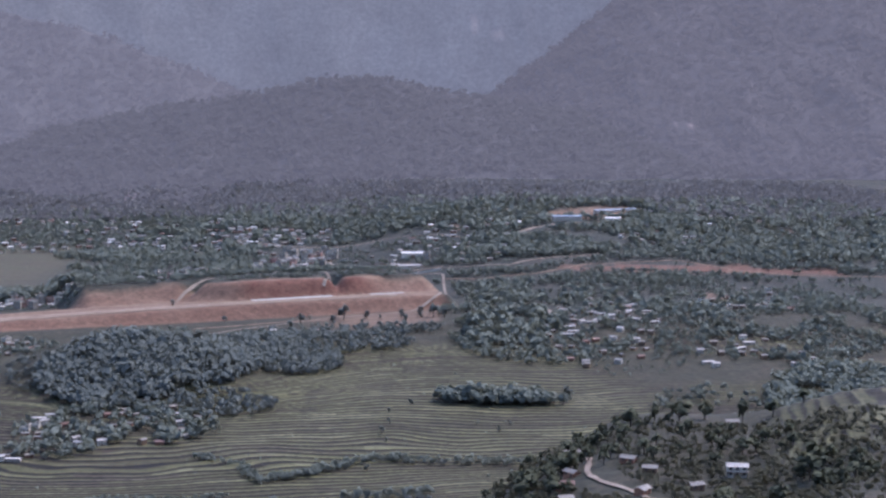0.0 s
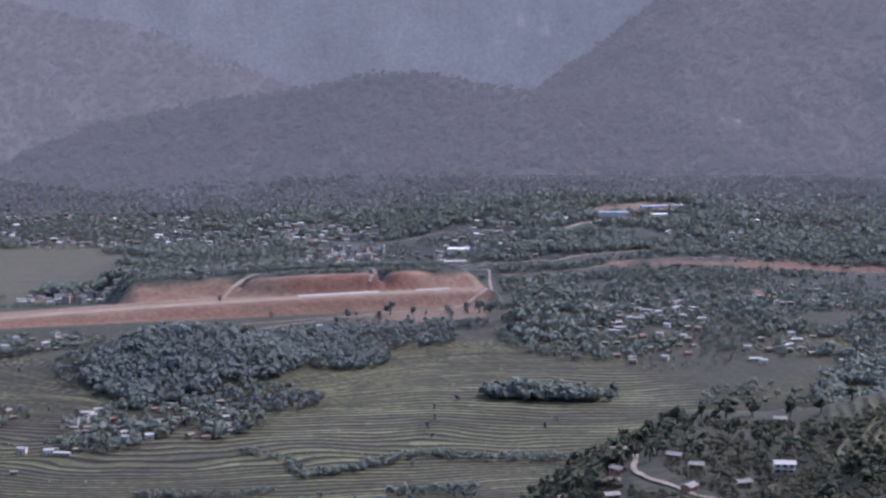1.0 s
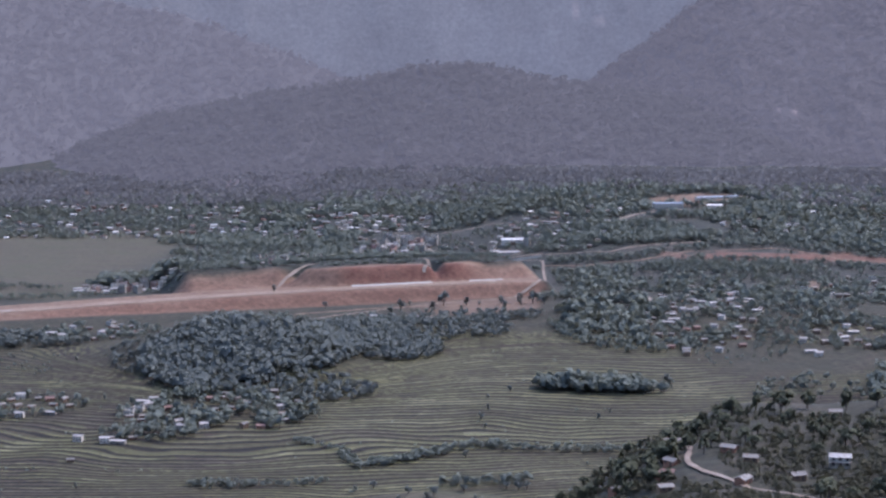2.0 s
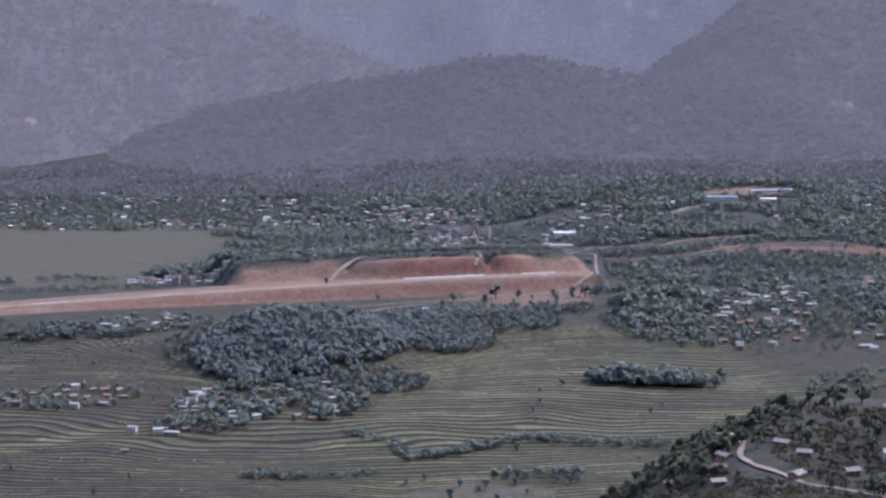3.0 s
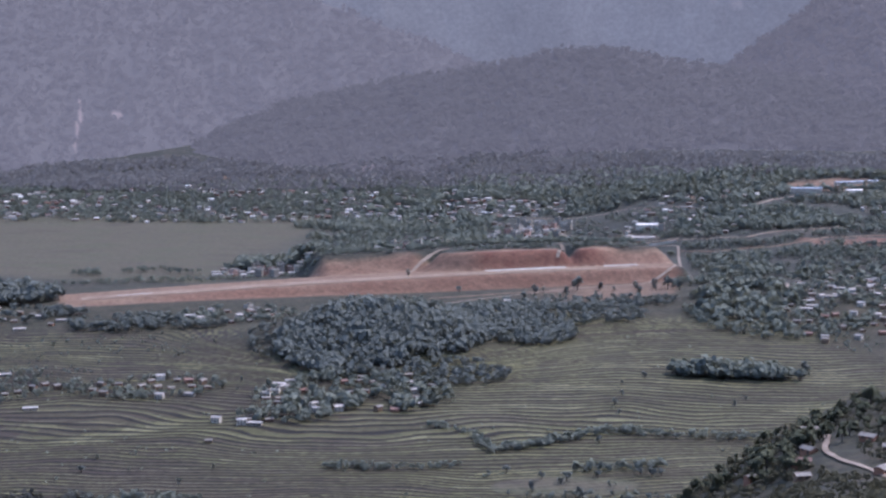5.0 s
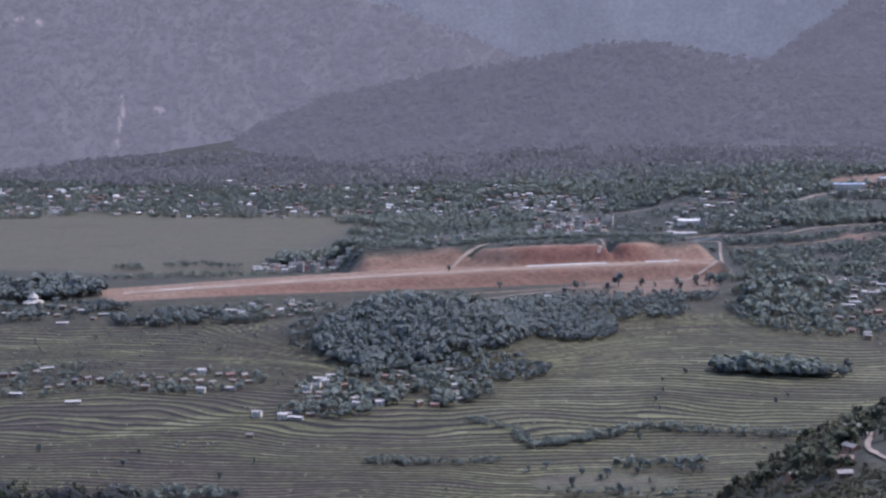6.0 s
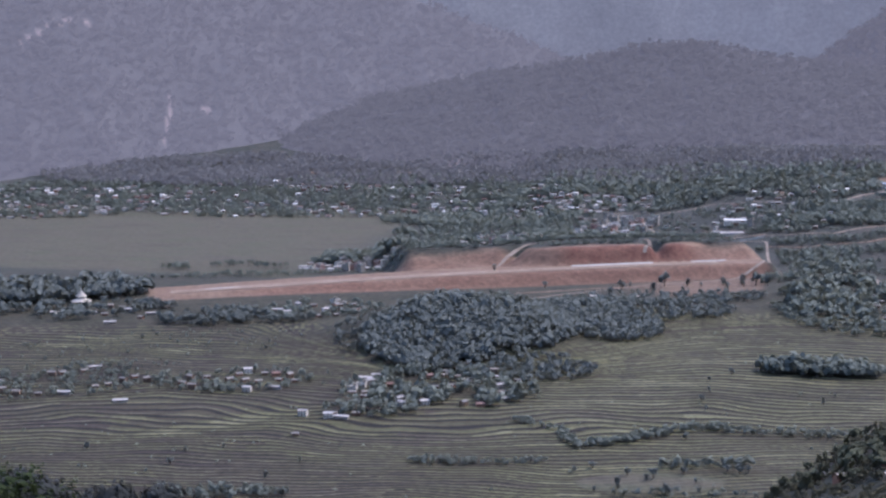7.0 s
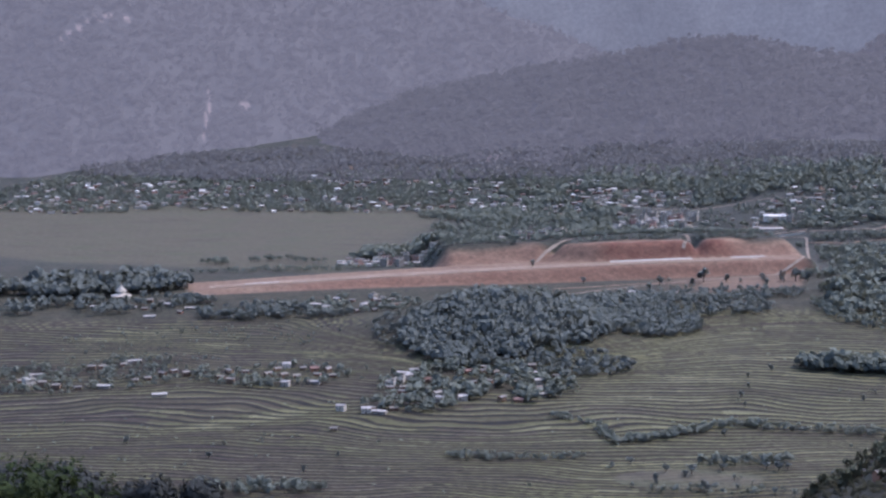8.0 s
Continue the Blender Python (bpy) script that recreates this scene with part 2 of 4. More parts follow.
def terrace_values(x, y):
    z = lay_airstrip(x, y, base_land(x, y))
    q = z + swell(x, y)
    n = np.floor(steps(q))
    f = steps(q) - n
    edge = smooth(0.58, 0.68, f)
    cell = np.floor(x / (55 + 45 * vnoise(n * 1.7, n * 0.3, 75)) + n * 0.37)
    plot = vnoise(n * 7.13 + 0.5, cell + 0.5, 71) * 0.5 + 0.5
    plot = plot * 0.8 + 0.22 * smooth(-140, 20, x) * (1 - smooth(330, 420, x)) + 0.22 * fbm(x / 140, y / 90, 77, 3)
    odd = np.sin(n * 91.7 + np.floor(x / 31 + n * 0.61) * 47.3) * 437.58
    plot = plot + 0.3 * smooth(0.88, 0.94, odd - np.floor(odd))
    lip = (1 - smooth(0.12, 0.26, f)) * np.clip(0.1 + 1.3 * np.abs(vnoise(n * 3.31 + 0.5, x / 46, 79)) + 0.5 * vnoise(n * 1.3, x / 130 + 9, 80), 0, 1)
    plot = np.clip(plot + 0.08 + 0.3 * smooth(0.45, 0.8, bump(x, y, -300, 1330, 120, 22, 38) + bump(x, y, -480, 1640, 120, 20, 30)), 0, 1)
    return edge, plot, lip


def grid_mesh(name, r, a):
    """A sheet of rings and spokes round the camera's hill, closed full circle."""
    rr, aa = np.meshgrid(r, a, indexing="ij")
    x, y = rr * np.sin(aa), rr * np.cos(aa)
    z = land(x, y)
    nr, na = len(r), len(a)
    co = np.stack([x, y, z], 2).reshape(-1, 3).astype(np.float32)
    i = np.arange(nr - 1)[:, None] * na
    j = np.arange(na)[None, :]
    k = (j + 1) % na
    quads = np.stack([i + j, i + k, i + na + k, i + na + j], 2).reshape(-1, 4)[:, ::-1].astype(np.int32)
    me = bpy.data.meshes.new(name)
    me.vertices.add(len(co))
    me.vertices.foreach_set("co", co.ravel())
    me.loops.add(quads.size)
    me.loops.foreach_set("vertex_index", quads.ravel())
    me.polygons.add(len(quads))
    me.polygons.foreach_set("loop_start", np.arange(0, quads.size, 4, dtype=np.int32))
    me.update(calc_edges=True)
    me.validate()
    me.polygons.foreach_set("use_smooth", np.ones(len(quads), dtype=bool))
    edge, plot, lip = terrace_values(x, y)
    fm = field_mask(x, y)
    for key, v in (("field", fm), ("earth", earth_mask(x, y)), ("bank", bank_mask(x, y)), ("dry", dry_mask(x, y)), ("hillside", smooth(1850, 2250, y + 60 * fbm(x / 200, y / 200, 45))), ("edge", edge), ("plot", plot), ("lip", lip)):
        me.attributes.new(key, "FLOAT", "POINT").data.foreach_set("value", v.ravel().astype(np.float32))
    return me


rings = np.concatenate([np.geomspace(0.05, 300, 52)[:-1], np.arange(300, 1040, 9), np.arange(1040, 1180, 1.4), np.arange(1180, 1500, 1.15), np.arange(1500, 1760, 1.7), np.arange(1760, 2300, 4.5), np.arange(2300, 4440, 18), np.arange(4440, 4900, 9)])
spokes = np.radians(np.concatenate([np.arange(-23.5, 23.5, 0.11), np.arange(23.5, 336, 6)]))
ground = new("ground", grid_mesh("ground", rings, spokes))
tagged(ground, "terraced valley floor, red earthworks and wooded hillsides", "ground", kind="structure")


def ground_material():
    m, nt, b = nodes_of("land", 0.95, 0.15)
    co = nt.nodes.new("ShaderNodeTexCoord")
    sep = nt.nodes.new("ShaderNodeSeparateXYZ")
    nt.links.new(co.outputs["Object"], sep.inputs[0])
    big, midn, fine = noise_tex(nt, 0.006, 5), noise_tex(nt, 0.05, 4), noise_tex(nt, 0.5, 3)
    scrub = ramp(nt, noise_tex(nt, 0.04, 9, 0.78), [(0.3, (0.026, 0.028, 0.017)), (0.5, (0.042, 0.041, 0.025)), (0.7, (0.062, 0.050, 0.033))])
    tread = ramp(nt, attr(nt, "plot"), [(0.08, (0.036, 0.028, 0.021)), (0.35, (0.047, 0.039, 0.024)), (0.55, (0.055, 0.051, 0.025)), (0.8, (0.072, 0.071, 0.030)), (1.0, (0.142, 0.138, 0.070))])
    # step faces: dry grass and their shade, both put into the colour
    riser = ramp(nt, midn, [(0.3, (0.014, 0.013, 0.010)), (0.7, (0.026, 0.023, 0.017))])
    field = mixed(nt, attr(nt, "edge"), tread, riser)
    field = mixed(nt, calc(nt, "MULTIPLY", attr(nt, "lip"), 0.85), field, ramp(nt, big, [(0.35, (0.142, 0.128, 0.078)), (0.6, (0.160, 0.158, 0.066))]))
    dry = ramp(nt, noise_tex(nt, 0.035, 8, 0.7, (0.22, 1, 1)), [(0.32, (0.052, 0.046, 0.031)), (0.48, (0.080, 0.072, 0.046)), (0.6, (0.066, 0.068, 0.038)), (0.72, (0.086, 0.080, 0.050))])
    earth = ramp(nt, noise_tex(nt, 0.05, 8, 0.75, (0.35, 1.0, 1.0)), [(0.3, (0.134, 0.082, 0.052)), (0.5, (0.172, 0.114, 0.073)), (0.7, (0.222, 0.157, 0.102))])
    # ground up the valley: paler and bluer, with haze put into its colour
    far_scrub = ramp(nt, noise_tex(nt, 0.02, 9, 0.78), [(0.3, (0.036, 0.040, 0.030)), (0.5, (0.046, 0.049, 0.037)), (0.7, (0.066, 0.056, 0.043))])
    scrub = mixed(nt, attr(nt, "hillside"), scrub, far_scrub)
    c = mixed(nt, attr(nt, "field"), scrub, field)
    c = mixed(nt, attr(nt, "dry"), c, dry)
    c = mixed(nt, attr(nt, "earth"), c, earth)
    c = mixed(nt, attr(nt, "bank"), c, ramp(nt, midn, [(0.3, (0.112, 0.050, 0.033)), (0.7, (0.158, 0.082, 0.053))]))
    g = ramp(nt, noise_tex(nt, 0.16, 6, 0.75), [(0.32, (0.62, 0.63, 0.62)), (0.68, (1.3, 1.3, 1.28))])
    nt.links.new(mixed(nt, 1.0, c, g, "MULTIPLY"), b.inputs["Base Color"])
    bumped(nt, b, midn, 0.6, 2.0)
    return m


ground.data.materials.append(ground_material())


# ---- distance: the ridges that close the view, a backdrop whose faint glow stands in for haze ----
BARE = [(238, 4577, 14, 7), (258, 4574, 9, 5), (928, 4467, 14, 7), (950, 4462, 10, 8), (1134, 4437, 9, 6), (853, 4547, 8, 14), (950, 3646, 18, 12), (985, 3640, 22, 10), (-228, 3308, 28, 16), (-1185, 3655, 60, 7, 65), (-1140, 3745, 45, 10, 60), (-1100, 3770, 16, 14),
        (-877, 3633, 7, 9), (-861, 3540, 6, 110, 8), (-800, 3637, 14, 9), (-770, 3630, 8, 10), (700, 4620, 22, 9), (640, 4650, 12, 18)]


def hill_mesh(name, fn, r, a):
    rr, aa = np.meshgrid(r, a, indexing="ij")
    x, y = rr * np.sin(aa), rr * np.cos(aa)
    z = fn(x, y)
    nr, na = len(r), len(a)
    i = np.arange(nr - 1)[:, None] * na
    j = np.arange(na - 1)[None, :]
    quads = np.stack([i + na + j, i + na + j + 1, i + j + 1, i + j], 2).reshape(-1, 4)
    me = bpy.data.meshes.new(name)
    me.from_pydata(np.stack([x, y, z], 2).reshape(-1, 3).tolist(), [], quads.tolist())
    me.polygons.foreach_set("use_smooth", np.ones(len(quads), dtype=bool))
    w = fbm(x / 28, y / 40, 37, 3)
    bare = sum(smooth(0.42, 0.62, bump(x, y, *q) + 0.32 * w) for q in BARE)
    me.attributes.new("bare", "FLOAT", "POINT").data.foreach_set("value", np.clip(bare, 0, 1).ravel().astype(np.float32))
    return me


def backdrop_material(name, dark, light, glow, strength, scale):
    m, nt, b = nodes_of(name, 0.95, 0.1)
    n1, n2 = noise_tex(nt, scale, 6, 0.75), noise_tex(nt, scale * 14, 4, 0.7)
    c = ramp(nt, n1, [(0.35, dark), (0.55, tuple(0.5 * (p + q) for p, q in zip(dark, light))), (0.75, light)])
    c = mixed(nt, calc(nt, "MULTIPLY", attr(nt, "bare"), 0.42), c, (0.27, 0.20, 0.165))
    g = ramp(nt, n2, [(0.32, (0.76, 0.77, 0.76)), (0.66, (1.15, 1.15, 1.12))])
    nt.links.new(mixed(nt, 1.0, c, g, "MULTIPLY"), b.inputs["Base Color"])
    # haze painted in as an even emission over the whole hill
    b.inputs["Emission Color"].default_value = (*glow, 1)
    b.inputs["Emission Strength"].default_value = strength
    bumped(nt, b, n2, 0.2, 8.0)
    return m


view = np.radians(np.arange(-27, 27.01, 0.11))
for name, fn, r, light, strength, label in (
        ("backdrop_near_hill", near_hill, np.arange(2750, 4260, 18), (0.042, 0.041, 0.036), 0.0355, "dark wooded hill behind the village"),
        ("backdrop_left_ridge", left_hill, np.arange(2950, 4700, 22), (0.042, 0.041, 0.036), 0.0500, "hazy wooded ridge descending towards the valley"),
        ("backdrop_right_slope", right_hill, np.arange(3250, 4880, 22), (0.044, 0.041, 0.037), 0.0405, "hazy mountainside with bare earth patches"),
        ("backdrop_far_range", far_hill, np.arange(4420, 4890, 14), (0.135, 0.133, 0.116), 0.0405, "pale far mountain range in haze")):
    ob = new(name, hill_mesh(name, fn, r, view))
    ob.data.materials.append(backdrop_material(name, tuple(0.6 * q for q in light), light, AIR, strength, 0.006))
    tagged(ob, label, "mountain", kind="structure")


# ---- building blocks ----
def part(name, bm, material, parent, label=""):
    me = bpy.data.meshes.new(name)
    bm.to_mesh(me)
    bm.free()
    me.materials.append(material)
    ob = new(name, me)
    ob.parent = parent
    return tagged(ob, label)


def box(bm, x0, x1, y0, y1, z0, z1, taper=0.0):
    v = [bm.verts.new((x + (taper if x == x0 else -taper) * (z == z1), y + (taper if y == y0 else -taper) * (z == z1), z))
         for z in (z0, z1) for y in (y0, y1) for x in (x0, x1)]
    for f in ((0, 2, 3, 1), (4, 5, 7, 6), (0, 1, 5, 4), (2, 6, 7, 3), (0, 4, 6, 2), (1, 3, 7, 5)):
        bm.faces.new([v[i] for i in f])
    return bm


def slab(bm, corners, thick):
    top = [bm.verts.new(c) for c in corners]
    low = [bm.verts.new((c[0], c[1], c[2] - thick)) for c in corners]
    bm.faces.new(top)
    bm.faces.new(low[::-1])
    n = len(corners)
    for i in range(n):
        bm.faces.new((top[i], low[i], low[(i + 1) % n], top[(i + 1) % n]))
    return bm


def tube(bm, a, b, ra, rb, n=8):
    a, b = Vector(a), Vector(b)
    q = (b - a).to_track_quat("Z", "Y")
    rows = [[bm.verts.new(p + q @ Vector((r * math.cos(2 * math.pi * k / n), r * math.sin(2 * math.pi * k / n), 0))) for k in range(n)] for p, r in ((a, ra), (b, rb))]
    for k in range(n):
        bm.faces.new((rows[0][k], rows[0][(k + 1) % n], rows[1][(k + 1) % n], rows[1][k]))
    bm.faces.new(rows[0][::-1])
    bm.faces.new(rows[1])
    return bm


def empty(name, m):
    ob = new(name)
    ob.matrix_world = m
    return ob


def wall_mat(name, a, b):
    m, nt, bs = nodes_of(name, 0.9, 0.2)
    info = nt.nodes.new("ShaderNodeObjectInfo")
    c = mixed(nt, info.outputs["Random"], a, b)
    st = ramp(nt, noise_tex(nt, 0.6, 5, 0.7, (1, 1, 0.35)), [(0.3, (0.62, 0.58, 0.54)), (0.6, (1.0, 1.0, 1.0))])
    nt.links.new(mixed(nt, 1.0, c, st, "MULTIPLY"), bs.inputs["Base Color"])
    bumped(nt, bs, noise_tex(nt, 3.0, 3), 0.4, 0.05)
    return m


def tin_mat(name, a, b, rust):
    m, nt, bs = nodes_of(name, 0.65, 0.3)
    info = nt.nodes.new("ShaderNodeObjectInfo")
    c = mixed(nt, info.outputs["Random"], a, b)
    k = ramp(nt, noise_tex(nt, 0.5, 5, 0.7), [(0.5, (0, 0, 0)), (0.72, (1, 1, 1))])
    nt.links.new(mixed(nt, k, c, rust), bs.inputs["Base Color"])
    w = nt.nodes.new("ShaderNodeTexWave")
    w.inputs["Scale"].default_value = 2.5
    co = nt.nodes.new("ShaderNodeTexCoord")
    nt.links.new(co.outputs["Object"], w.inputs["Vector"])
    bumped(nt, bs, w.outputs["Fac"], 0.5, 0.05)
    return m


WALLS = {
    "white": wall_mat("whitewash", (0.375, 0.343, 0.265), (0.575, 0.527, 0.410)),
    "ochre": wall_mat("ochre_plaster", (0.129, 0.086, 0.054), (0.206, 0.140, 0.082)),
    "grey": wall_mat("bare_concrete", (0.206, 0.186, 0.144), (0.299, 0.273, 0.217)),
    "brick": wall_mat("brick_wall", (0.194, 0.099, 0.062), (0.258, 0.136, 0.082)),
    "pink": wall_mat("pink_plaster", (0.355, 0.235, 0.175), (0.323, 0.186, 0.145)),
}
TINS = {
    "tin": tin_mat("grey_tin", (0.240, 0.228, 0.186), (0.430, 0.405, 0.335), (0.170, 0.130, 0.095)),
    "dull": tin_mat("weathered_tin", (0.151, 0.140, 0.111), (0.221, 0.201, 0.153), (0.128, 0.083, 0.053)),
    "rust": tin_mat("red_tin", (0.170, 0.091, 0.062), (0.220, 0.130, 0.092), (0.150, 0.096, 0.068)),
    "blue": tin_mat("blue_tin", (0.224, 0.280, 0.317), (0.275, 0.330, 0.358), (0.310, 0.322, 0.302)),
    "bright": tin_mat("new_tin", (0.688, 0.660, 0.550), (0.740, 0.710, 0.592), (0.516, 0.495, 0.413)),
}
WOOD_DARK = soil_mat("dark_wood", (0.043, 0.030, 0.022), (0.069, 0.047, 0.034), (0.103, 0.073, 0.052), 1.5, 0.7, 0.2, 6.0)
GLASS_DARK, gnt, gb = nodes_of("window_glass", 0.12, 0.6)
gb.inputs["Base Color"].default_value = (0.03, 0.035, 0.04, 1)
BARK = soil_mat("bark", (0.05, 0.04, 0.032), (0.09, 0.072, 0.058), (0.14, 0.115, 0.095), 1.2, 0.95, 0.6, 5.0)
CONCRETE = soil_mat("pale_concrete", (0.299, 0.302, 0.250), (0.359, 0.365, 0.305), (0.407, 0.416, 0.349), 0.08, 0.85, 0.2)
DIRT = soil_mat("dirt_road", (0.180, 0.140, 0.095), (0.228, 0.182, 0.128), (0.275, 0.232, 0.169), 0.06)
RED_DIRT = soil_mat("red_dirt_road", (0.155, 0.098, 0.058), (0.194, 0.130, 0.079), (0.242, 0.175, 0.111), 0.06)
TRACK = soil_mat("graded_runway", (0.200, 0.150, 0.096), (0.245, 0.190, 0.125), (0.285, 0.230, 0.157), 0.03)


# ---- houses ----
def openings(root, L, D, H, storeys, bays, parts_deep):
    for st in range(storeys):
        z = st * H / storeys
        for k in range(bays):
            x = (k + 0.5) / bays * L - L / 2
            if st == 0 and k == bays // 2:
                part("door", box(bmesh.new(), x - 0.55, x + 0.55, -D / 2 - 0.07, -D / 2 + 0.05, 0.02, 2.05), WOOD_DARK, root, "dark wooden door")
                continue
            w = part("window", box(bmesh.new(), x - 0.62, x + 0.62, -D / 2 - 0.06, -D / 2 + 0.05, z + 0.85, z + 2.1), WOOD_DARK, root)
            if parts_deep:
                part("pane", box(bmesh.new(), x - 0.5, x + 0.5, -D / 2 - 0.09, -D / 2 - 0.05, z + 0.97, z + 1.98), GLASS_DARK, w)


def gable_house(m, L, D, H, storeys, wall, roof, label, deep=False, pitch=0.42, bays=3):
    root = tagged(empty("house", m), label, "house")
    bm = box(bmesh.new(), -L / 2, L / 2, -D / 2, D / 2, -2.5, H)
    rise = pitch * D / 2
    for x in (-L / 2, L / 2):
        bm.faces.new([bm.verts.new(c) for c in ((x, -D / 2, H), (x, D / 2, H), (x, 0, H + rise))])
    part("wall", bm, WALLS[wall], root)
    bm, e, t = bmesh.new(), 0.5, 0.12
    for s in (-1, 1):
        y0, z0 = s * (D / 2 + e), H - e * pitch + t
        c = [(-L / 2 - e, y0, z0), (L / 2 + e, y0, z0), (L / 2 + e, 0, H + rise + t), (-L / 2 - e, 0, H + rise + t)]
        slab(bm, c if s < 0 else c[::-1], t)
    part("roof", bm, TINS[roof], root)
    openings(root, L, D, H, storeys, bays, deep)
    if deep:
        bm = slab(bmesh.new(), [(-L / 2 - 0.3, -D / 2 - 1.3, 2.35), (L / 2 + 0.3, -D / 2 - 1.3, 2.35), (L / 2 + 0.3, -D / 2, 2.75), (-L / 2 - 0.3, -D / 2, 2.75)], 0.1)
        part("porch_roof", bm, TINS["dull"], root)
        for k in range(4):
            x = (k / 3 - 0.5) * (L - 0.4)
            part("porch_post", box(bmesh.new(), x - 0.09, x + 0.09, -D / 2 - 1.2, -D / 2 - 1.04, -2.0, 2.4), WOOD_DARK, root)
    return root


def flat_house(m, L, D, H, storeys, wall, label, bays=3):
    root = tagged(empty("house", m), label, "house")
    part("wall", box(bmesh.new(), -L / 2, L / 2, -D / 2, D / 2, -2.5, H), WALLS[wall], root)
    bm = slab(bmesh.new(), [(-L / 2 - 0.4, -D / 2 - 0.7, H + 0.2), (L / 2 + 0.4, -D / 2 - 0.7, H + 0.2), (L / 2 + 0.4, D / 2 + 0.3, H + 0.2), (-L / 2 - 0.4, D / 2 + 0.3, H + 0.2)], 0.2)
    part("roof", bm, CONCRETE, root, "pale concrete roof slab")
    bm = bmesh.new()
    for a in ((-L / 2, L / 2, -D / 2, -D / 2 + 0.15), (-L / 2, L / 2, D / 2 - 0.15, D / 2), (-L / 2, -L / 2 + 0.15, -D / 2 + 0.16, D / 2 - 0.16), (L / 2 - 0.15, L / 2, -D / 2 + 0.16, D / 2 - 0.16)):
        box(bm, *a, H + 0.2, H + 1.0)
    part("parapet", bm, WALLS[wall], root)
    part("stair_head", box(bmesh.new(), L / 2 - 3.2, L / 2 - 0.4, 0.2, D / 2 - 0.4, H + 0.2, H + 2.5), WALLS["grey"], root)
    openings(root, L, D, H, storeys, bays, False)
    return root


KINDS = {
    "cottage_tin": lambda m: gable_house(m, 7.6, 4.8, 4.3, 2, "white", "tin", "whitewashed two-storey cottage under a grey tin roof"),
    "cottage_ochre": lambda m: gable_house(m, 7.0, 4.6, 4.2, 2, "ochre", "dull", "ochre mud-plastered cottage with a weathered tin roof"),
    "cottage_rust": lambda m: gable_house(m, 7.4, 4.8, 2.9, 1, "brick", "rust", "low brick cottage under a red tin roof"),
    "cottage_blue": lambda m: gable_house(m, 8.0, 5.0, 4.4, 2, "grey", "blue", "grey house under a blue tin roof"),
    "shed": lambda m: gable_house(m, 12.5, 5.0, 2.4, 1, "grey", "tin", "long grey shed under a pale tin roof", bays=5, pitch=0.3),
    "hut": lambda m: gable_house(m, 5.4, 3.8, 2.3, 1, "ochre", "dull", "small ochre hut with a dull tin roof", bays=2),
    "byre": lambda m: gable_house(m, 6.2, 4.0, 2.2, 1, "brick", "dull", "brown byre with a dull tin roof", bays=2),
    "flat_white": lambda m: flat_house(m, 9.5, 8.0, 6.2, 2, "white", "white flat-roofed two-storey concrete house"),
    "flat_grey": lambda m: flat_house(m, 9.0, 8.5, 9.2, 3, "grey", "unfinished grey three-storey concrete house"),
    "flat_pink": lambda m: flat_house(m, 8.5, 8.0, 6.2, 2, "pink", "pink flat-roofed two-storey house"),
    "flat_low": lambda m: flat_house(m, 8.5, 7.0, 3.2, 1, "white", "low white flat-roofed house"),
}
first, taken = {}, []


def put_house(kind, x, y, turn, group):
    z = height(x, y)
    m = pose(x, y, z + 0.1, 0, 0, turn)
    if kind not in first:
        first[kind] = KINDS[kind](m)
        ob = first[kind]
    else:
        ob = copy_thing(first[kind], m)
    ob["group"] = group
    taken.append((x, y))
    return ob


RURAL = ["cottage_tin", "cottage_tin", "cottage_ochre", "cottage_ochre", "cottage_ochre", "shed", "shed", "hut", "hut", "byre", "byre", "byre", "flat_low"] * 3 + ["cottage_rust", "cottage_rust", "shed", "flat_white"]
TOWN = ["flat_white", "flat_grey", "flat_grey", "flat_pink", "cottage_tin", "flat_low", "shed", "cottage_ochre"]


def in_ellipse(rng, cx, cy, rx, ry, turn):
    a, q = rng.uniform(0, 2 * math.pi), math.sqrt(rng.random())
    u, v = rx * q * math.cos(a), ry * q * math.sin(a)
    c, s = math.cos(radians(turn)), math.sin(radians(turn))
    return cx + u * c - v * s, cy + u * s + v * c


def village(group, cx, cy, rx, ry, turn, n, kinds, seed, gap=11.0):
    rng = random.Random(seed)
    k = tries = 0
    while k < n and tries < n * 40:
        tries += 1
        x, y = in_ellipse(rng, cx, cy, rx, ry, turn)
        s, t = strip_coords(x, y)
        if -30 < s < STRIP_LEN + 12 and -75 < t < 66 or any((x - a) ** 2 + (y - b) ** 2 < gap * gap for a, b in taken):
            continue
        put_house(rng.choice(kinds), x, y, turn + rng.gauss(0, 22), group)
        k += 1


# villages: group, centre, half sizes, turn, number
village("houses below the knoll", -114, 1462, 82, 66, 4, 30, RURAL, 1)
village("houses among the terraces", -470, 1468, 90, 62, 18, 16, RURAL, 2)
village("houses among the terraces", -302, 1477, 58, 36, 12, 16, RURAL, 3)
village("houses among the terraces", -197, 1368, 26, 12, 8, 5, ["shed", "byre", "cottage_tin"], 4)
village("houses below the airstrip", -268, 1790, 52, 55, 8, 18, RURAL, 5)
village("houses by the shrine", -515, 1762, 66, 52, 16, 11, RURAL, 6)
village("town houses beside the airstrip", -284, 2125, 64, 42, 8, 26, TOWN, 7, 12.5)
village("houses above the cut bank", -60, 2200, 90, 42, 12, 17, TOWN, 8, 12)
village("market town houses", 66, 2560, 68, 130, -1, 46, TOWN + RURAL, 9)
village("market town houses", 205, 2520, 90, 70, -5, 16, TOWN + RURAL, 10)
village("market town houses", 90, 2620, 62, 50, -2, 24, TOWN, 20, 9.5)
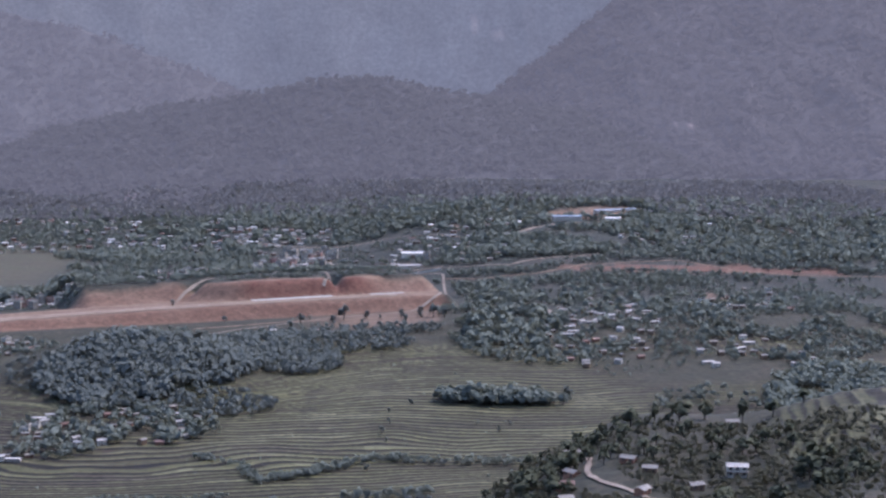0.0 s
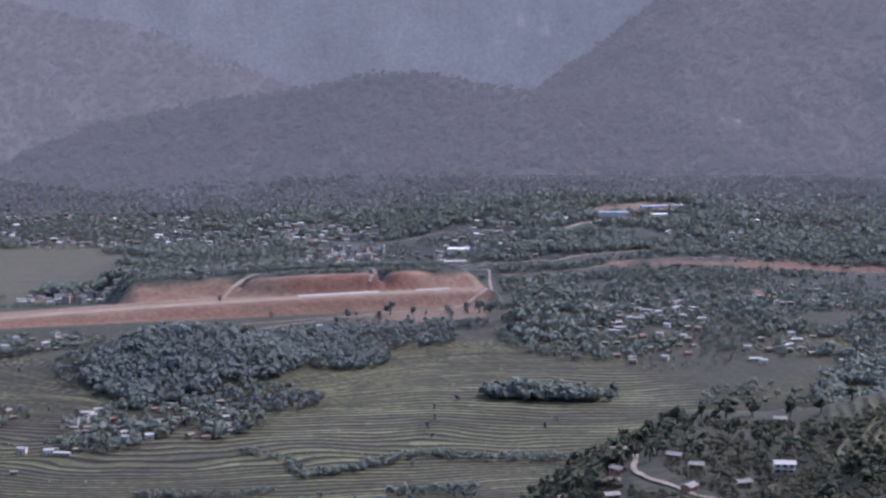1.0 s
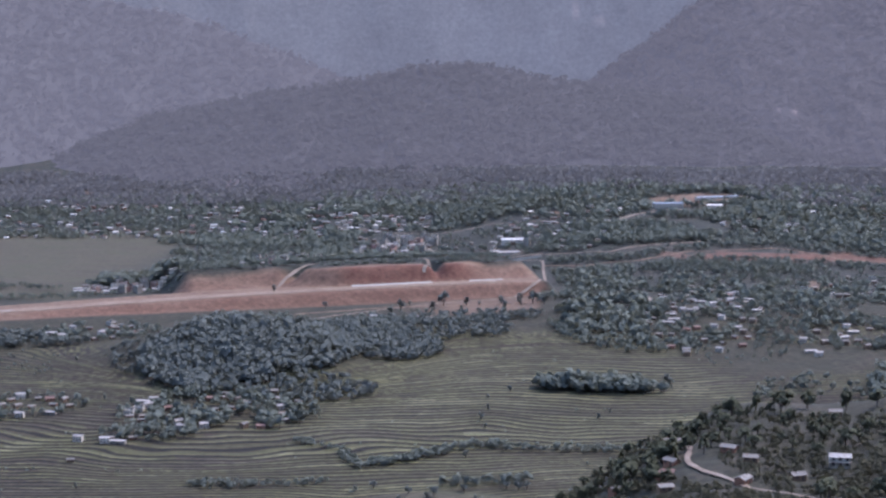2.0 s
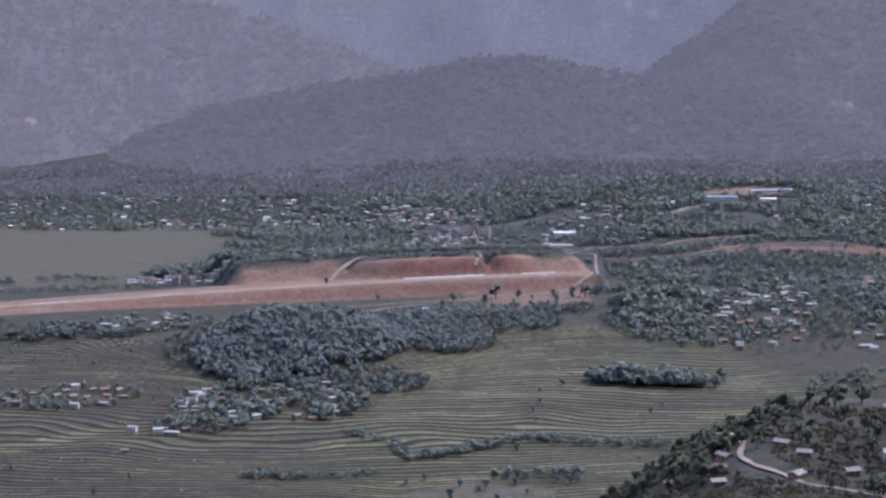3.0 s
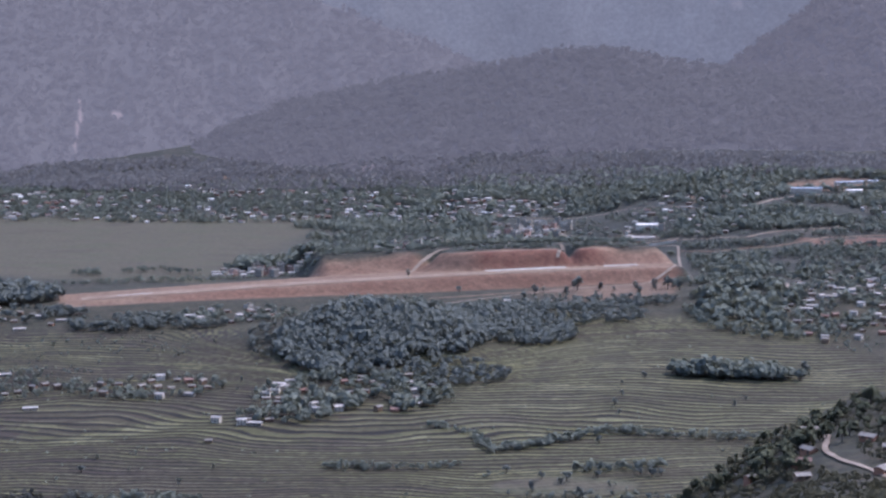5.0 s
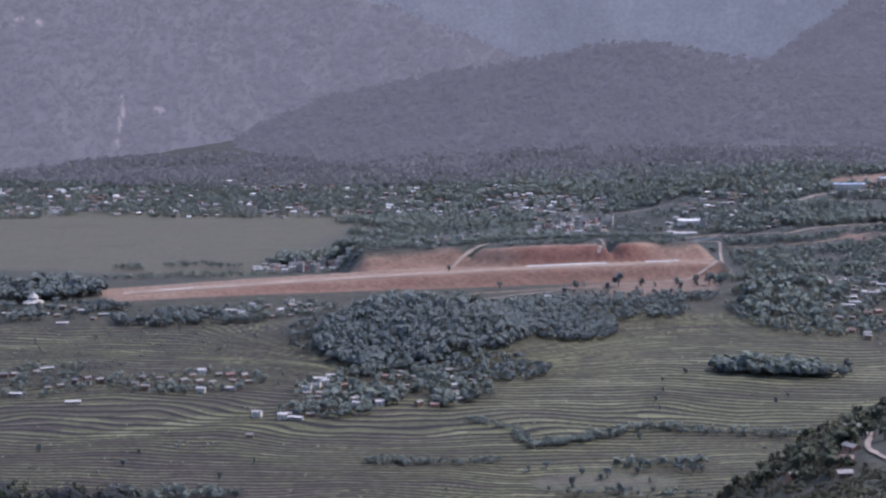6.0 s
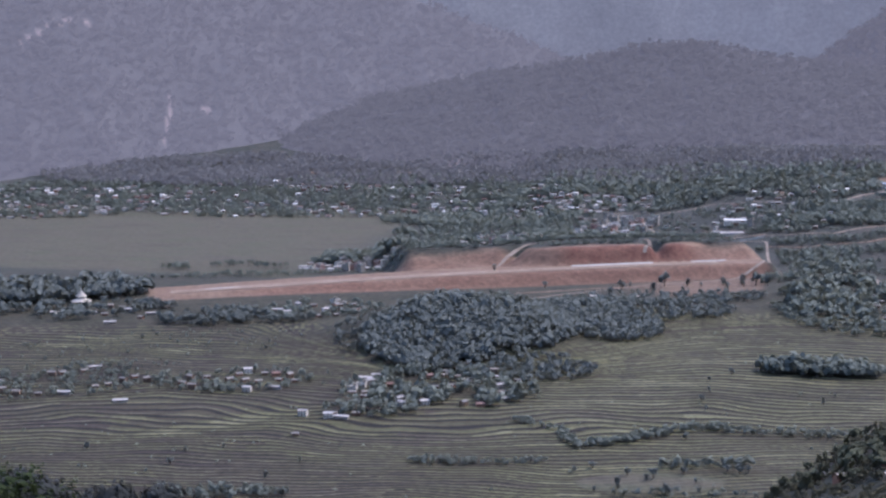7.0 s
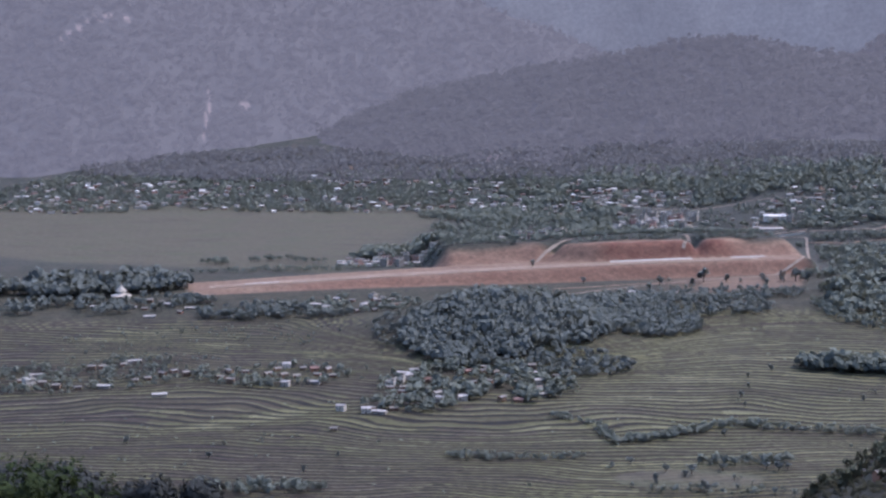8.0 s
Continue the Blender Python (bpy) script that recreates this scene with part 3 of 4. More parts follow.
village("market town houses", -105, 2450, 50, 60, 2, 12, TOWN, 21, 10)
village("hillside houses", 410, 1880, 66, 230, -13, 62, RURAL, 13)
village("hillside houses", 640, 2060, 90, 150, -18, 24, RURAL, 14)
village("hillside houses", 539, 1697, 62, 90, -18, 18, RURAL, 15)
village("houses above the airstrip end", 361, 2530, 46, 120, -8, 12, RURAL, 16)
village("houses above the airstrip end", 665, 2590, 75, 90, -14, 12, RURAL, 17)
village("houses below the airstrip", 20, 1850, 110, 26, 10, 10, RURAL, 18)


def far_village(name, label, areas, seed):
    """A distant village: many small gabled houses, walls and roofs in one mesh."""
    rng = random.Random(seed)
    bm = bmesh.new()
    mats = [WALLS["white"], WALLS["ochre"], WALLS["brick"], TINS["tin"], TINS["dull"], TINS["rust"], TINS["bright"], GLASS_DARK]
    for cx, cy, rx, ry, turn, n in areas:
        for _ in range(n):
            x, y = in_ellipse(rng, cx, cy, rx, ry, turn)
            if vnoise(x / 90, y / 60, seed) < -0.25 or any(abs(x - a) < 9 and abs(y - b) < 14 for a, b in taken):
                continue
            taken.append((x, y))
            L, D, H = rng.uniform(6, 12), rng.uniform(4.5, 6), rng.choice((2.6, 3.2, 4.6))
            w, r = rng.choice((0, 0, 1, 2)), rng.choice((3, 3, 3, 4, 4, 5, 6))
            start = len(bm.faces)
            bm.faces.ensure_lookup_table()
            v0 = len(bm.verts)
            box(bm, -L / 2, L / 2, -D / 2, D / 2, -3, H)
            n_wall = len(bm.faces)
            for s in (-1, 1):
                c = [(-L / 2 - 0.5, s * (D / 2 + 0.5), H), (L / 2 + 0.5, s * (D / 2 + 0.5), H), (L / 2 + 0.5, 0, H + 0.2 * D), (-L / 2 - 0.5, 0, H + 0.2 * D)]
                slab(bm, c if s < 0 else c[::-1], 0.15)
            n_roof = len(bm.faces)
            for k in (-0.3, 0.0, 0.3):
                box(bm, k * L - 0.6, k * L + 0.6, -D / 2 - 0.06, -D / 2 + 0.02, 0.8, 2.1)
            bm.faces.ensure_lookup_table()
            bm.verts.ensure_lookup_table()
            for i in range(start, len(bm.faces)):
                bm.faces[i].material_index = w if i < n_wall else r if i < n_roof else 7
            m = pose(x, y, height(x, y), 0, 0, turn + rng.gauss(0, 20))
            for i in range(v0, len(bm.verts)):
                bm.verts[i].co = m @ bm.verts[i].co
    me = bpy.data.meshes.new(name)
    bm.to_mesh(me)
    bm.free()
    for mt in mats:
        me.materials.append(mt)
    return tagged(new(name, me), label, "houses", kind="stuff")


far_village("hill_village", "distant pale houses of a village on the hill slope", [(-402, 2960, 400, 190, 8, 210), (-905, 2915, 190, 170, 17, 170), (0, 2800, 160, 90, 0, 90), (-300, 3140, 300, 30, 6, 24), (400, 2720, 120, 60, -8, 16), (760, 2760, 160, 90, -14, 20), (290, 2600, 80, 90, -6, 34), (150, 2420, 70, 40, 4, 18)], 19)
for kind, x, y, turn in (("byre", 155, 655, -40), ("hut", 157, 627, -20), ("cottage_ochre", 141, 704, 10), ("byre", 132, 658, -60), ("hut", 118, 703, 25), ("cottage_rust", 124, 633, -15),
                         ("hut", 224, 740, -10), ("byre", 110, 660, 30), ("hut", 168, 600, 15), ("byre", 112, 722, -15), ("byre", 145, 590, 50), ("hut", 120, 610, 10)):
    put_house(kind, x, y, turn, "houses on the spur")
put_house("cottage_rust", -74, 1405, 5, "houses below the knoll")
put_house("hut", -219, 1306, 8, "houses among the terraces")
put_house("shed", -390, 1405, 16, "houses among the terraces")
put_house("shed", -235, 2180, 10, "town houses beside the airstrip")
big = gable_house(pose(190, 620, height(190, 620) + 0.4, 0, 0, -12), 7.8, 4.6, 4.3, 2, "white", "tin", "white farmhouse with a porch and pale tin roof", True)
big["group"] = "houses on the spur"
taken.append((190, 620))


def long_building(name, x, y, turn, L, D, H, storeys, wall, roof, label, category, bays):
    root = gable_house(pose(x, y, height(x, y) + 0.2, 0, 0, turn), L, D, H, storeys, wall, roof, label, bays=bays, pitch=0.3)
    root.name = name
    root["category"] = category
    taken.extend((x + k * L / 4 * math.cos(radians(turn)), y + k * L / 4 * math.sin(radians(turn))) for k in (-2, -1, 0, 1, 2))


long_building("school", 532, 2726, 0, 50, 9, 7.5, 2, "white", "blue", "long white two-storey school under a blue roof", "school", 11)
long_building("school_block", 633, 2806, 22, 86, 8, 3.4, 1, "white", "blue", "low school block under a long blue roof", "school", 16)
long_building("hall", 612, 2736, 4, 27, 9, 3.6, 1, "white", "bright", "white hall under a bright new tin roof", "hall", 6)
long_building("terminal", 255, 2530, -4, 36, 10, 6.4, 2, "white", "bright", "white two-storey building with a pale roof", "building", 9)
long_building("depot", 242, 2466, 4, 34, 10, 3.6, 1, "white", "tin", "long white depot with a grey tin roof", "building", 8)


# ---- shrine with a stepped conical roof ----
def shrine(x, y):
    root = tagged(empty("shrine", pose(x, y, height(x, y) + 0.2, 0, 0, 12)), "cream shrine with a tall conical roof among trees", "shrine")
    part("plinth", box(bmesh.new(), -9, 9, -9, 9, -2, 1.0, 0.3), CONCRETE, root)
    part("cella", box(bmesh.new(), -5, 5, -5, 5, 1.0, 6), WALLS["ochre"], root)
    for k in range(8):
        a = 2 * math.pi * (k + 0.5) / 8
        part("column", tube(bmesh.new(), (7.5 * math.cos(a), 7.5 * math.sin(a), 1.0), (7.5 * math.cos(a), 7.5 * math.sin(a), 5.6), 0.4, 0.32), WALLS["white"], root)
    for nm, z0, r0, rise in (("lower_roof", 5.4, 11.5, 6.0), ("upper_roof", 10.6, 6.2, 7.5)):
        bm, rows = bmesh.new(), []
        for k in range(7):
            q = k / 6
            r = r0 * (1 - q) ** 1.35 + 0.25
            rows.append([bm.verts.new((r * math.cos(2 * math.pi * j / 16), r * math.sin(2 * math.pi * j / 16), z0 + rise * q)) for j in range(16)])
        for a, b in zip(rows, rows[1:]):
            for j in range(16):
                bm.faces.new((a[j], a[(j + 1) % 16], b[(j + 1) % 16], b[j]))
        bm.faces.new(rows[0][::-1])
        part(nm, bm, WALLS["white"], root, "cream painted conical roof")
    part("finial", tube(bmesh.new(), (0, 0, 17.8), (0, 0, 21), 0.35, 0.05), TINS["bright"], root)
    taken.extend([(x, y), (x + 9, y), (x - 9, y)])


shrine(-545, 1815)


# ---- lanes laid over the land ----
lane_points = []


def lane(name, pts, width, material, label, lift=0.35):
    pts = np.array(pts, float)
    d = np.concatenate([[0], np.cumsum(np.hypot(*np.diff(pts, axis=0).T))])
    n = max(4, int(d[-1] / 5))
    t = np.linspace(0, d[-1], n)
    x, y = np.interp(t, d, pts[:, 0]), np.interp(t, d, pts[:, 1])
    for _ in range(3):
        x[1:-1], y[1:-1] = (x[:-2] + 2 * x[1:-1] + x[2:]) / 4, (y[:-2] + 2 * y[1:-1] + y[2:]) / 4
    lane_points.extend(zip(x[::2], y[::2]))
    tx, ty = np.gradient(x), np.gradient(y)
    q = np.hypot(tx, ty)
    nx, ny = -ty / q, tx / q
    bm, rows = bmesh.new(), []
    for k in range(n):
        w = width * (1 + 0.25 * math.sin(k * 1.7) * math.sin(k * 0.43))
        row = []
        for e in (-0.5, -0.17, 0.17, 0.5):
            px, py = x[k] + nx[k] * w * e, y[k] + ny[k] * w * e
            row.append((px, py, height(px, py)))
        top = max(r[2] for r in row)
        rows.append([bm.verts.new((r[0], r[1], 0.5 * (r[2] + top) + lift)) for r in row])
    for a, b in zip(rows, rows[1:]):
        for j in range(3):
            bm.faces.new((a[j + 1], a[j], b[j], b[j + 1]))
    me = bpy.data.meshes.new(name)
    bm.to_mesh(me)
    bm.free()
    me.materials.append(material)
    return tagged(new(name, me), label, "road", kind="structure")


lane("road", [(280, 2350), (328, 2311), (410, 2315), (496, 2379), (548, 2384), (636, 2394), (693, 2325), (773, 2284), (905, 2267), (1000, 2260)], 5, RED_DIRT, "red dirt road along the hillside")
lane("road_upper", [(275, 2426), (292, 2416), (379, 2380), (473, 2431), (530, 2457)], 5.5, DIRT, "pale dirt road above the airstrip end")
lane("road_round_the_end", [(215, 2440), (284, 2384), (272, 2272), (262, 2160), (240, 2060), (181, 2008), (111, 1984), (28, 1922), (-42, 1868)], 3.6, DIRT, "pale dirt track round the airstrip's end")
lane("path_zigzag", [(366, 2035), (367, 1972), (355, 1942), (372, 1908)], 6, DIRT, "pale zigzag footpath")
lane("road_spur", [(146, 690), (143, 675), (137, 654), (136, 625), (141, 602), (150, 560), (165, 500)], 2.4, DIRT, "brown dirt road on the spur", 0.5)
taken.extend([(146, 690), (143, 675), (140, 664), (137, 654), (136, 645), (136, 635), (136, 625), (138, 614), (141, 602), (145, 585), (150, 560)])
lane("road_town", [(120, 2640), (130, 2560), (150, 2480), (190, 2455), (240, 2440), (290, 2430)], 7, DIRT, "pale road through the market town")
lane("road_school", [(420, 2600), (470, 2660), (520, 2700), (580, 2715), (640, 2740)], 8, DIRT, "pale dirt road up to the school")
lane("road_hill", [(-20, 2780), (70, 2720), (150, 2700), (230, 2720), (300, 2680), (345, 2620)], 5, DIRT, "dirt road above the market town")
lane("path_bank", [(-90, 2030), (-78, 2060), (-62, 2085), (-40, 2105)], 4, DIRT, "dirt ramp up the cut bank")
lane("path_notch", [(96, 2075), (104, 2095), (108, 2120), (100, 2150)], 4, DIRT, "dirt ramp through the cut bank")
lane("road_low", [(-60, 1905), (60, 1955), (150, 1962), (235, 1975)], 5, RED_DIRT, "red dirt track below the airstrip")


def wall_run(name, pts, high, thick, material, label):
    """A low wall that follows the ground from point to point."""
    bm, rows = bmesh.new(), []
    pts = [Vector(p) for p in pts]
    dense = [a.lerp(b, k / 8) for a, b in zip(pts, pts[1:]) for k in range(8)] + [pts[-1]]
    for k, p in enumerate(dense):
        d = (dense[min(k + 1, len(dense) - 1)] - dense[max(k - 1, 0)]).normalized()
        n = Vector((-d.y, d.x)) * thick / 2
        z = height(p.x, p.y)
        rows.append([bm.verts.new((p.x + n.x * q, p.y + n.y * q, z + h)) for q, h in ((-1, -1.5), (1, -1.5), (1, high), (-1, high))])
    for a, b in zip(rows, rows[1:]):
        for j in range(4):
            bm.faces.new((a[j], a[(j + 1) % 4], b[(j + 1) % 4], b[j]))
    bm.faces.new(rows[0])
    bm.faces.new(rows[-1][::-1])
    bmesh.ops.recalc_face_normals(bm, faces=bm.faces)
    me = bpy.data.meshes.new(name)
    bm.to_mesh(me)
    bm.free()
    me.materials.append(material)
    return tagged(new(name, me), label, "wall", kind="structure")


wall_run("wall_town", [(165, 2412), (215, 2418), (285, 2410)], 2.6, 0.6, WALLS["white"], "low pale wall along the town yard")


# ---- the airstrip's surface ----
def strip_point(s, t, lift):
    x = STRIP_A[0] + STRIP_U[0] * s - STRIP_U[1] * t
    y = STRIP_A[1] + STRIP_U[1] * s + STRIP_U[0] * t
    return x, y, float(strip_level(s)) + lift


def strip_patch(name, s0, s1, t0, t1, material, label, lift):
    bm = bmesh.new()
    n = max(2, int((s1 - s0) / 20))
    for k in range(n):
        a, b = s0 + (s1 - s0) * k / n, s0 + (s1 - s0) * (k + 1) / n
        bm.faces.new([bm.verts.new(strip_point(*c, lift)) for c in ((a, t0), (b, t0), (b, t1), (a, t1))])
    bmesh.ops.remove_doubles(bm, verts=bm.verts, dist=0.01)
    bmesh.ops.recalc_face_normals(bm, faces=bm.faces)
    me = bpy.data.meshes.new(name)
    bm.to_mesh(me)
    bm.free()
    me.materials.append(material)
    return tagged(new(name, me), label, "airstrip", kind="structure")


strip_patch("runway", 14, STRIP_LEN - 60, -9, 13, TRACK, "graded pale runway of compacted gravel", 0.5)
strip_patch("runway_centre", 20, STRIP_LEN - 70, -2.5, 5.0, RED_DIRT, "darker compacted middle of the runway", 0.56)
strip_patch("runway_threshold", 55, 95, 4, 8, CONCRETE, "pale concrete threshold strip", 0.6)
strip_patch("runway_edge", 120, STRIP_LEN - 120, -11.5, -10, DIRT, "pale gravel edge of the runway", 0.62)
strip_patch("apron", 502, 606, 12, 23, CONCRETE, "pale concrete apron under the cut bank", 0.55)
strip_patch("apron_far", 655, 700, 11, 19, CONCRETE, "white concrete slab beside the runway", 0.55)


# ---- trees ----
def sprays(centres, radii, rng, each=3, facing=None):
    """Loose sprays of leaves: a few leafy quads round each centre, crossing or facing outwards."""
    n = len(centres) * each
    c = np.repeat(centres, each, 0) + rng.normal(0, 0.55 if facing is None else 0.4, (n, 3)) * np.repeat(radii, each)[:, None]
    d1 = rng.normal(0, 1, (n, 3))
    d1 /= np.linalg.norm(d1, axis=1)[:, None]
    out = rng.normal(0, 1, (n, 3))
    if facing is not None:
        out = np.repeat(facing, each, 0) + 0.22 * out
        d1 = np.cross(d1, out)
        d1 /= np.linalg.norm(d1, axis=1)[:, None]
    d2 = np.cross(d1, out)
    d2 /= np.linalg.norm(d2, axis=1)[:, None]
    r = (np.repeat(radii, each) * rng.uniform(0.6, 1.2, n))[:, None]
    v = np.stack([c - d1 * r, c + d2 * r * 0.7 - d1 * r * 0.15, c + d1 * r, c - d2 * r * 0.75 + d1 * r * 0.2], 1).reshape(-1, 3)
    i = 4 * np.arange(n)[:, None]
    return v, np.concatenate([i + [0, 1, 2], i + [0, 2, 3]])


def tri_mesh(name, v, f):
    me = bpy.data.meshes.new(name)
    me.vertices.add(len(v))
    me.vertices.foreach_set("co", v.astype(np.float32).ravel())
    me.loops.add(f.size)
    me.loops.foreach_set("vertex_index", f.astype(np.int32).ravel())
    me.polygons.add(len(f))
    me.polygons.foreach_set("loop_start", np.arange(0, f.size, 3, dtype=np.int32))
    me.update(calc_edges=True)
    return me


# haze is in the leaf colours: valley woods lightened, NEAR_LEAF and BUSH darker
LEAF = leaf_mat("broad_leaves", (0.130, 0.152, 0.122), (0.172, 0.194, 0.150))
PINE = leaf_mat("pine_needles", (0.120, 0.138, 0.120), (0.148, 0.168, 0.142))
NEAR_LEAF = leaf_mat("near_leaves", (0.074, 0.084, 0.056), (0.116, 0.124, 0.074))
BUSH = leaf_mat("scrub_leaves", (0.052, 0.054, 0.036), (0.094, 0.092, 0.056))


def woodland(name, label, areas, material, seed, lumps=6, clear=8.0, sprawl=1.0, ahead=1.5):
    """areas: centre, half sizes, turn, number of trees, tree height."""
    rng = np.random.default_rng(seed)
    pr = random.Random(seed)
    near = np.array(taken) if taken else np.zeros((0, 2))
    pts = np.array([(*in_ellipse(pr, cx, cy, rx, ry, turn), h * pr.uniform(0.75, 1.2), pr.random()) for cx, cy, rx, ry, turn, n, h in areas for _ in range(n)])
    x, y = pts[:, 0], pts[:, 1]
    keep = (fbm(x / 45, y / 45, seed, 2) > -0.28 * sprawl) & ((earth_mask(x, y) < 0.6) | (pts[:, 3] > 0.93))
    for hx, hy in near:
        keep &= ~((np.abs(hx - x) < clear) & (y > hy - ahead * clear) & (y < hy + clear))
    for hx, hy in lane_points:
        keep &= ~((np.abs(hx - x) < 7) & (y > hy - 34) & (y < hy + 7))
    z = land(x, y)
    z = np.where(y > 2950, np.maximum(z, near_hill(x, y) - 0.5), z)
    p = np.stack([x, y, z, pts[:, 2]], 1)[keep]
    n = len(p)
    k = np.repeat(np.arange(n), lumps)
    h = p[k, 3]
    # leaves stand on the upper shell of an uneven crown
    up = rng.uniform(-0.35, 1.0, len(k))
    a = rng.uniform(0, 6.28, len(k))
    ring = np.sqrt(1 - up * up)
    out = np.stack([ring * np.cos(a), ring * np.sin(a), up], 1)
    lobe = rng.uniform(0.75, 1.08, len(k)) * (1 + 0.16 * np.sin(3 * a + 5 * k))
    c = p[k, :3] + out * (h * lobe)[:, None] * np.array([0.37, 0.37, 0.36])
    c[:, 2] += 0.58 * h
    v, f = sprays(c, h * rng.uniform(0.7, 1.25, len(k)) * 0.74 / math.sqrt(lumps), rng, 2, out)
    # trunks: three-sided tapered stems
    ang = np.array([0, 2.1, 4.2])
    base = np.stack([p[:, None, 0] + 0.03 * p[:, None, 3] * np.cos(ang), p[:, None, 1] + 0.03 * p[:, None, 3] * np.sin(ang), p[:, None, 2] - 0.5 + 0 * ang], 2)
    tip = np.stack([p[:, 0], p[:, 1], p[:, 2] + 0.6 * p[:, 3]], 1)[:, None]
    tv = np.concatenate([base, tip], 1).reshape(-1, 3)
    tf = (np.array([(0, 1, 3), (1, 2, 3), (2, 0, 3)])[None] + 4 * np.arange(n)[:, None, None]).reshape(-1, 3) + len(v)
    me = tri_mesh(name, np.concatenate([v, tv]), np.concatenate([f, tf]))
    me.materials.append(material)
    me.materials.append(BARK)
    idx = np.zeros(len(f) + len(tf), dtype=np.int32)
    idx[len(f):] = 1
    me.polygons.foreach_set("material_index", idx)
    return tagged(new(name, me), label, "trees", kind="stuff")


woodland("knoll_wood", "dense dark wood covering the knoll", [(-125, 1598, 74, 82, 4, 1050, 9.5), (-70, 1640, 82, 77, 0, 900, 9.5), (14, 1690, 84, 62, 8, 800, 8.5), (-112, 1740, 60, 40, 0, 200, 8), (-20, 1790, 130, 36, 8, 300, 7), (-100, 1620, 100, 80, 0, 60, 14), (70, 1770, 110, 50, 8, 330, 7), (125, 1850, 100, 40, 10, 230, 7), (-60, 1525, 90, 40, 0, 220, 8), (-205, 1620, 26, 60, 8, 60, 7), (-60, 1850, 110, 26, 12, 160, 6)], PINE, 201, 13, 6.0, 3.0)
woodland("village_trees", "broad-leaved trees between the village houses", [(-116, 1455, 88, 66, 4, 700, 7), (-100, 1440, 80, 50, 4, 60, 11), (-470, 1468, 105, 60, 18, 260, 6), (-302, 1477, 70, 40, 12, 220, 6), (-268, 1790, 66, 50, 8, 220, 7), (-170, 1378, 46, 16, 8, 60, 8)], LEAF, 202, 14, 5.0, 1.0, 3.5)
woodland("grove", "dark grove standing among the terraces", [(225, 1535, 47, 17, -9, 220, 11), (262, 1528, 40, 14, -9, 100, 10), (235, 1536, 46, 12, -9, 30, 15)], LEAF, 203, 14)
woodland("shrine_wood", "tall dark wood round the shrine", [(-600, 1880, 130, 55, 18, 650, 14), (-600, 1890, 120, 40, 18, 60, 21), (-560, 1770, 120, 42, 16, 200, 10), (-470, 1800, 40, 14, 14, 50, 8), (-380, 1752, 62, 36, 12, 200, 8.5), (-300, 1740, 30, 14, 8, 40, 8)], PINE, 204, 15)
woodland("airstrip_grove", "dark grove beside the town houses", [(-262, 2190, 62, 42, 8, 320, 13), (-420, 2130, 110, 26, 12, 80, 8), (-330, 2165, 30, 20, 8, 40, 10), (-400, 2050, 130, 24, 14, 170, 5), (-250, 2095, 70, 12, 14, 60, 5)], LEAF, 205, 13)
woodland("hillside_wood", "mixed wood and scrub on the eastern hillside", [(330, 1830, 105, 150, -11, 1015, 7), (300, 1850, 60, 110, -9, 232, 12), (400, 2010, 140, 180, -11, 1305, 6), (400, 2010, 140, 180, -11, 174, 12), (640, 1900, 130, 240, -19, 1522, 6), (640, 1900, 130, 240, -19, 188, 11), (500, 1770, 120, 80, -15, 435, 6), (640, 2200, 230, 95, -16, 899, 6.5), (560, 2440, 270, 70, -10, 899, 8), (900, 2420, 170, 130, -20, 609, 9), (330, 2220, 60, 90, -8, 188, 9),
    (420, 1800, 80, 180, -12, 464, 4), (600, 2050, 150, 150, -18, 580, 4)], LEAF, 206, 9, 6.5, 0.75, 4.0)
woodland("gully_wood", "dense dark wood in the gully", [(560, 1500, 70, 150, -20, 460, 15), (430, 1480, 60, 90, -16, 60, 9)], LEAF, 207, 20)
woodland("town_trees", "trees between the market town houses", [(60, 2560, 140, 170, 0, 420, 7.5), (-120, 2560, 150, 200, 0, 800, 8.5), (300, 2480, 110, 90, -6, 260, 8), (-60, 2210, 90, 26, 2, 70, 10), (20, 2240, 130, 62, 0, 220, 7), (-180, 2290, 90, 70, 0, 300, 9), (190, 2300, 60, 60, 0, 50, 6.8), (430, 2500, 130, 80, -8, 620, 10), (-10, 2480, 60, 40, 0, 120, 10), (330, 2640, 130, 90, -8, 420, 7), (20, 2158, 230, 22, 14, 300, 6), (-120, 2130, 110, 20, 14, 120, 6), (130, 2220, 120, 40, 10, 160, 6), (-125, 2090, 100, 16, 15, 220, 5), (90, 2112, 130, 14, 15, 240, 5), (235, 2010, 40, 25, 0, 60, 8), (450, 2300, 190, 70, -8, 800, 7), (350, 2420, 120, 60, -8, 380, 7), (760, 2300, 160, 60, -12, 500, 7)], LEAF, 208, 10, 6.5, 1.5, 3.0)
woodland("hill_village_trees", "trees and scrub round the hill village", [(-402, 2980, 430, 200, 8, 4600, 6.5), (-905, 2935, 220, 190, 17, 2100, 6.5), (80, 2900, 280, 190, 0, 3200, 8.5), (520, 2780, 250, 170, -10, 2000, 9), (850, 2650, 280, 270, -18, 3600, 9), (-120, 2720, 190, 90, 0, 800, 8)], LEAF, 209, 5, 7, 2.0, 4.5)
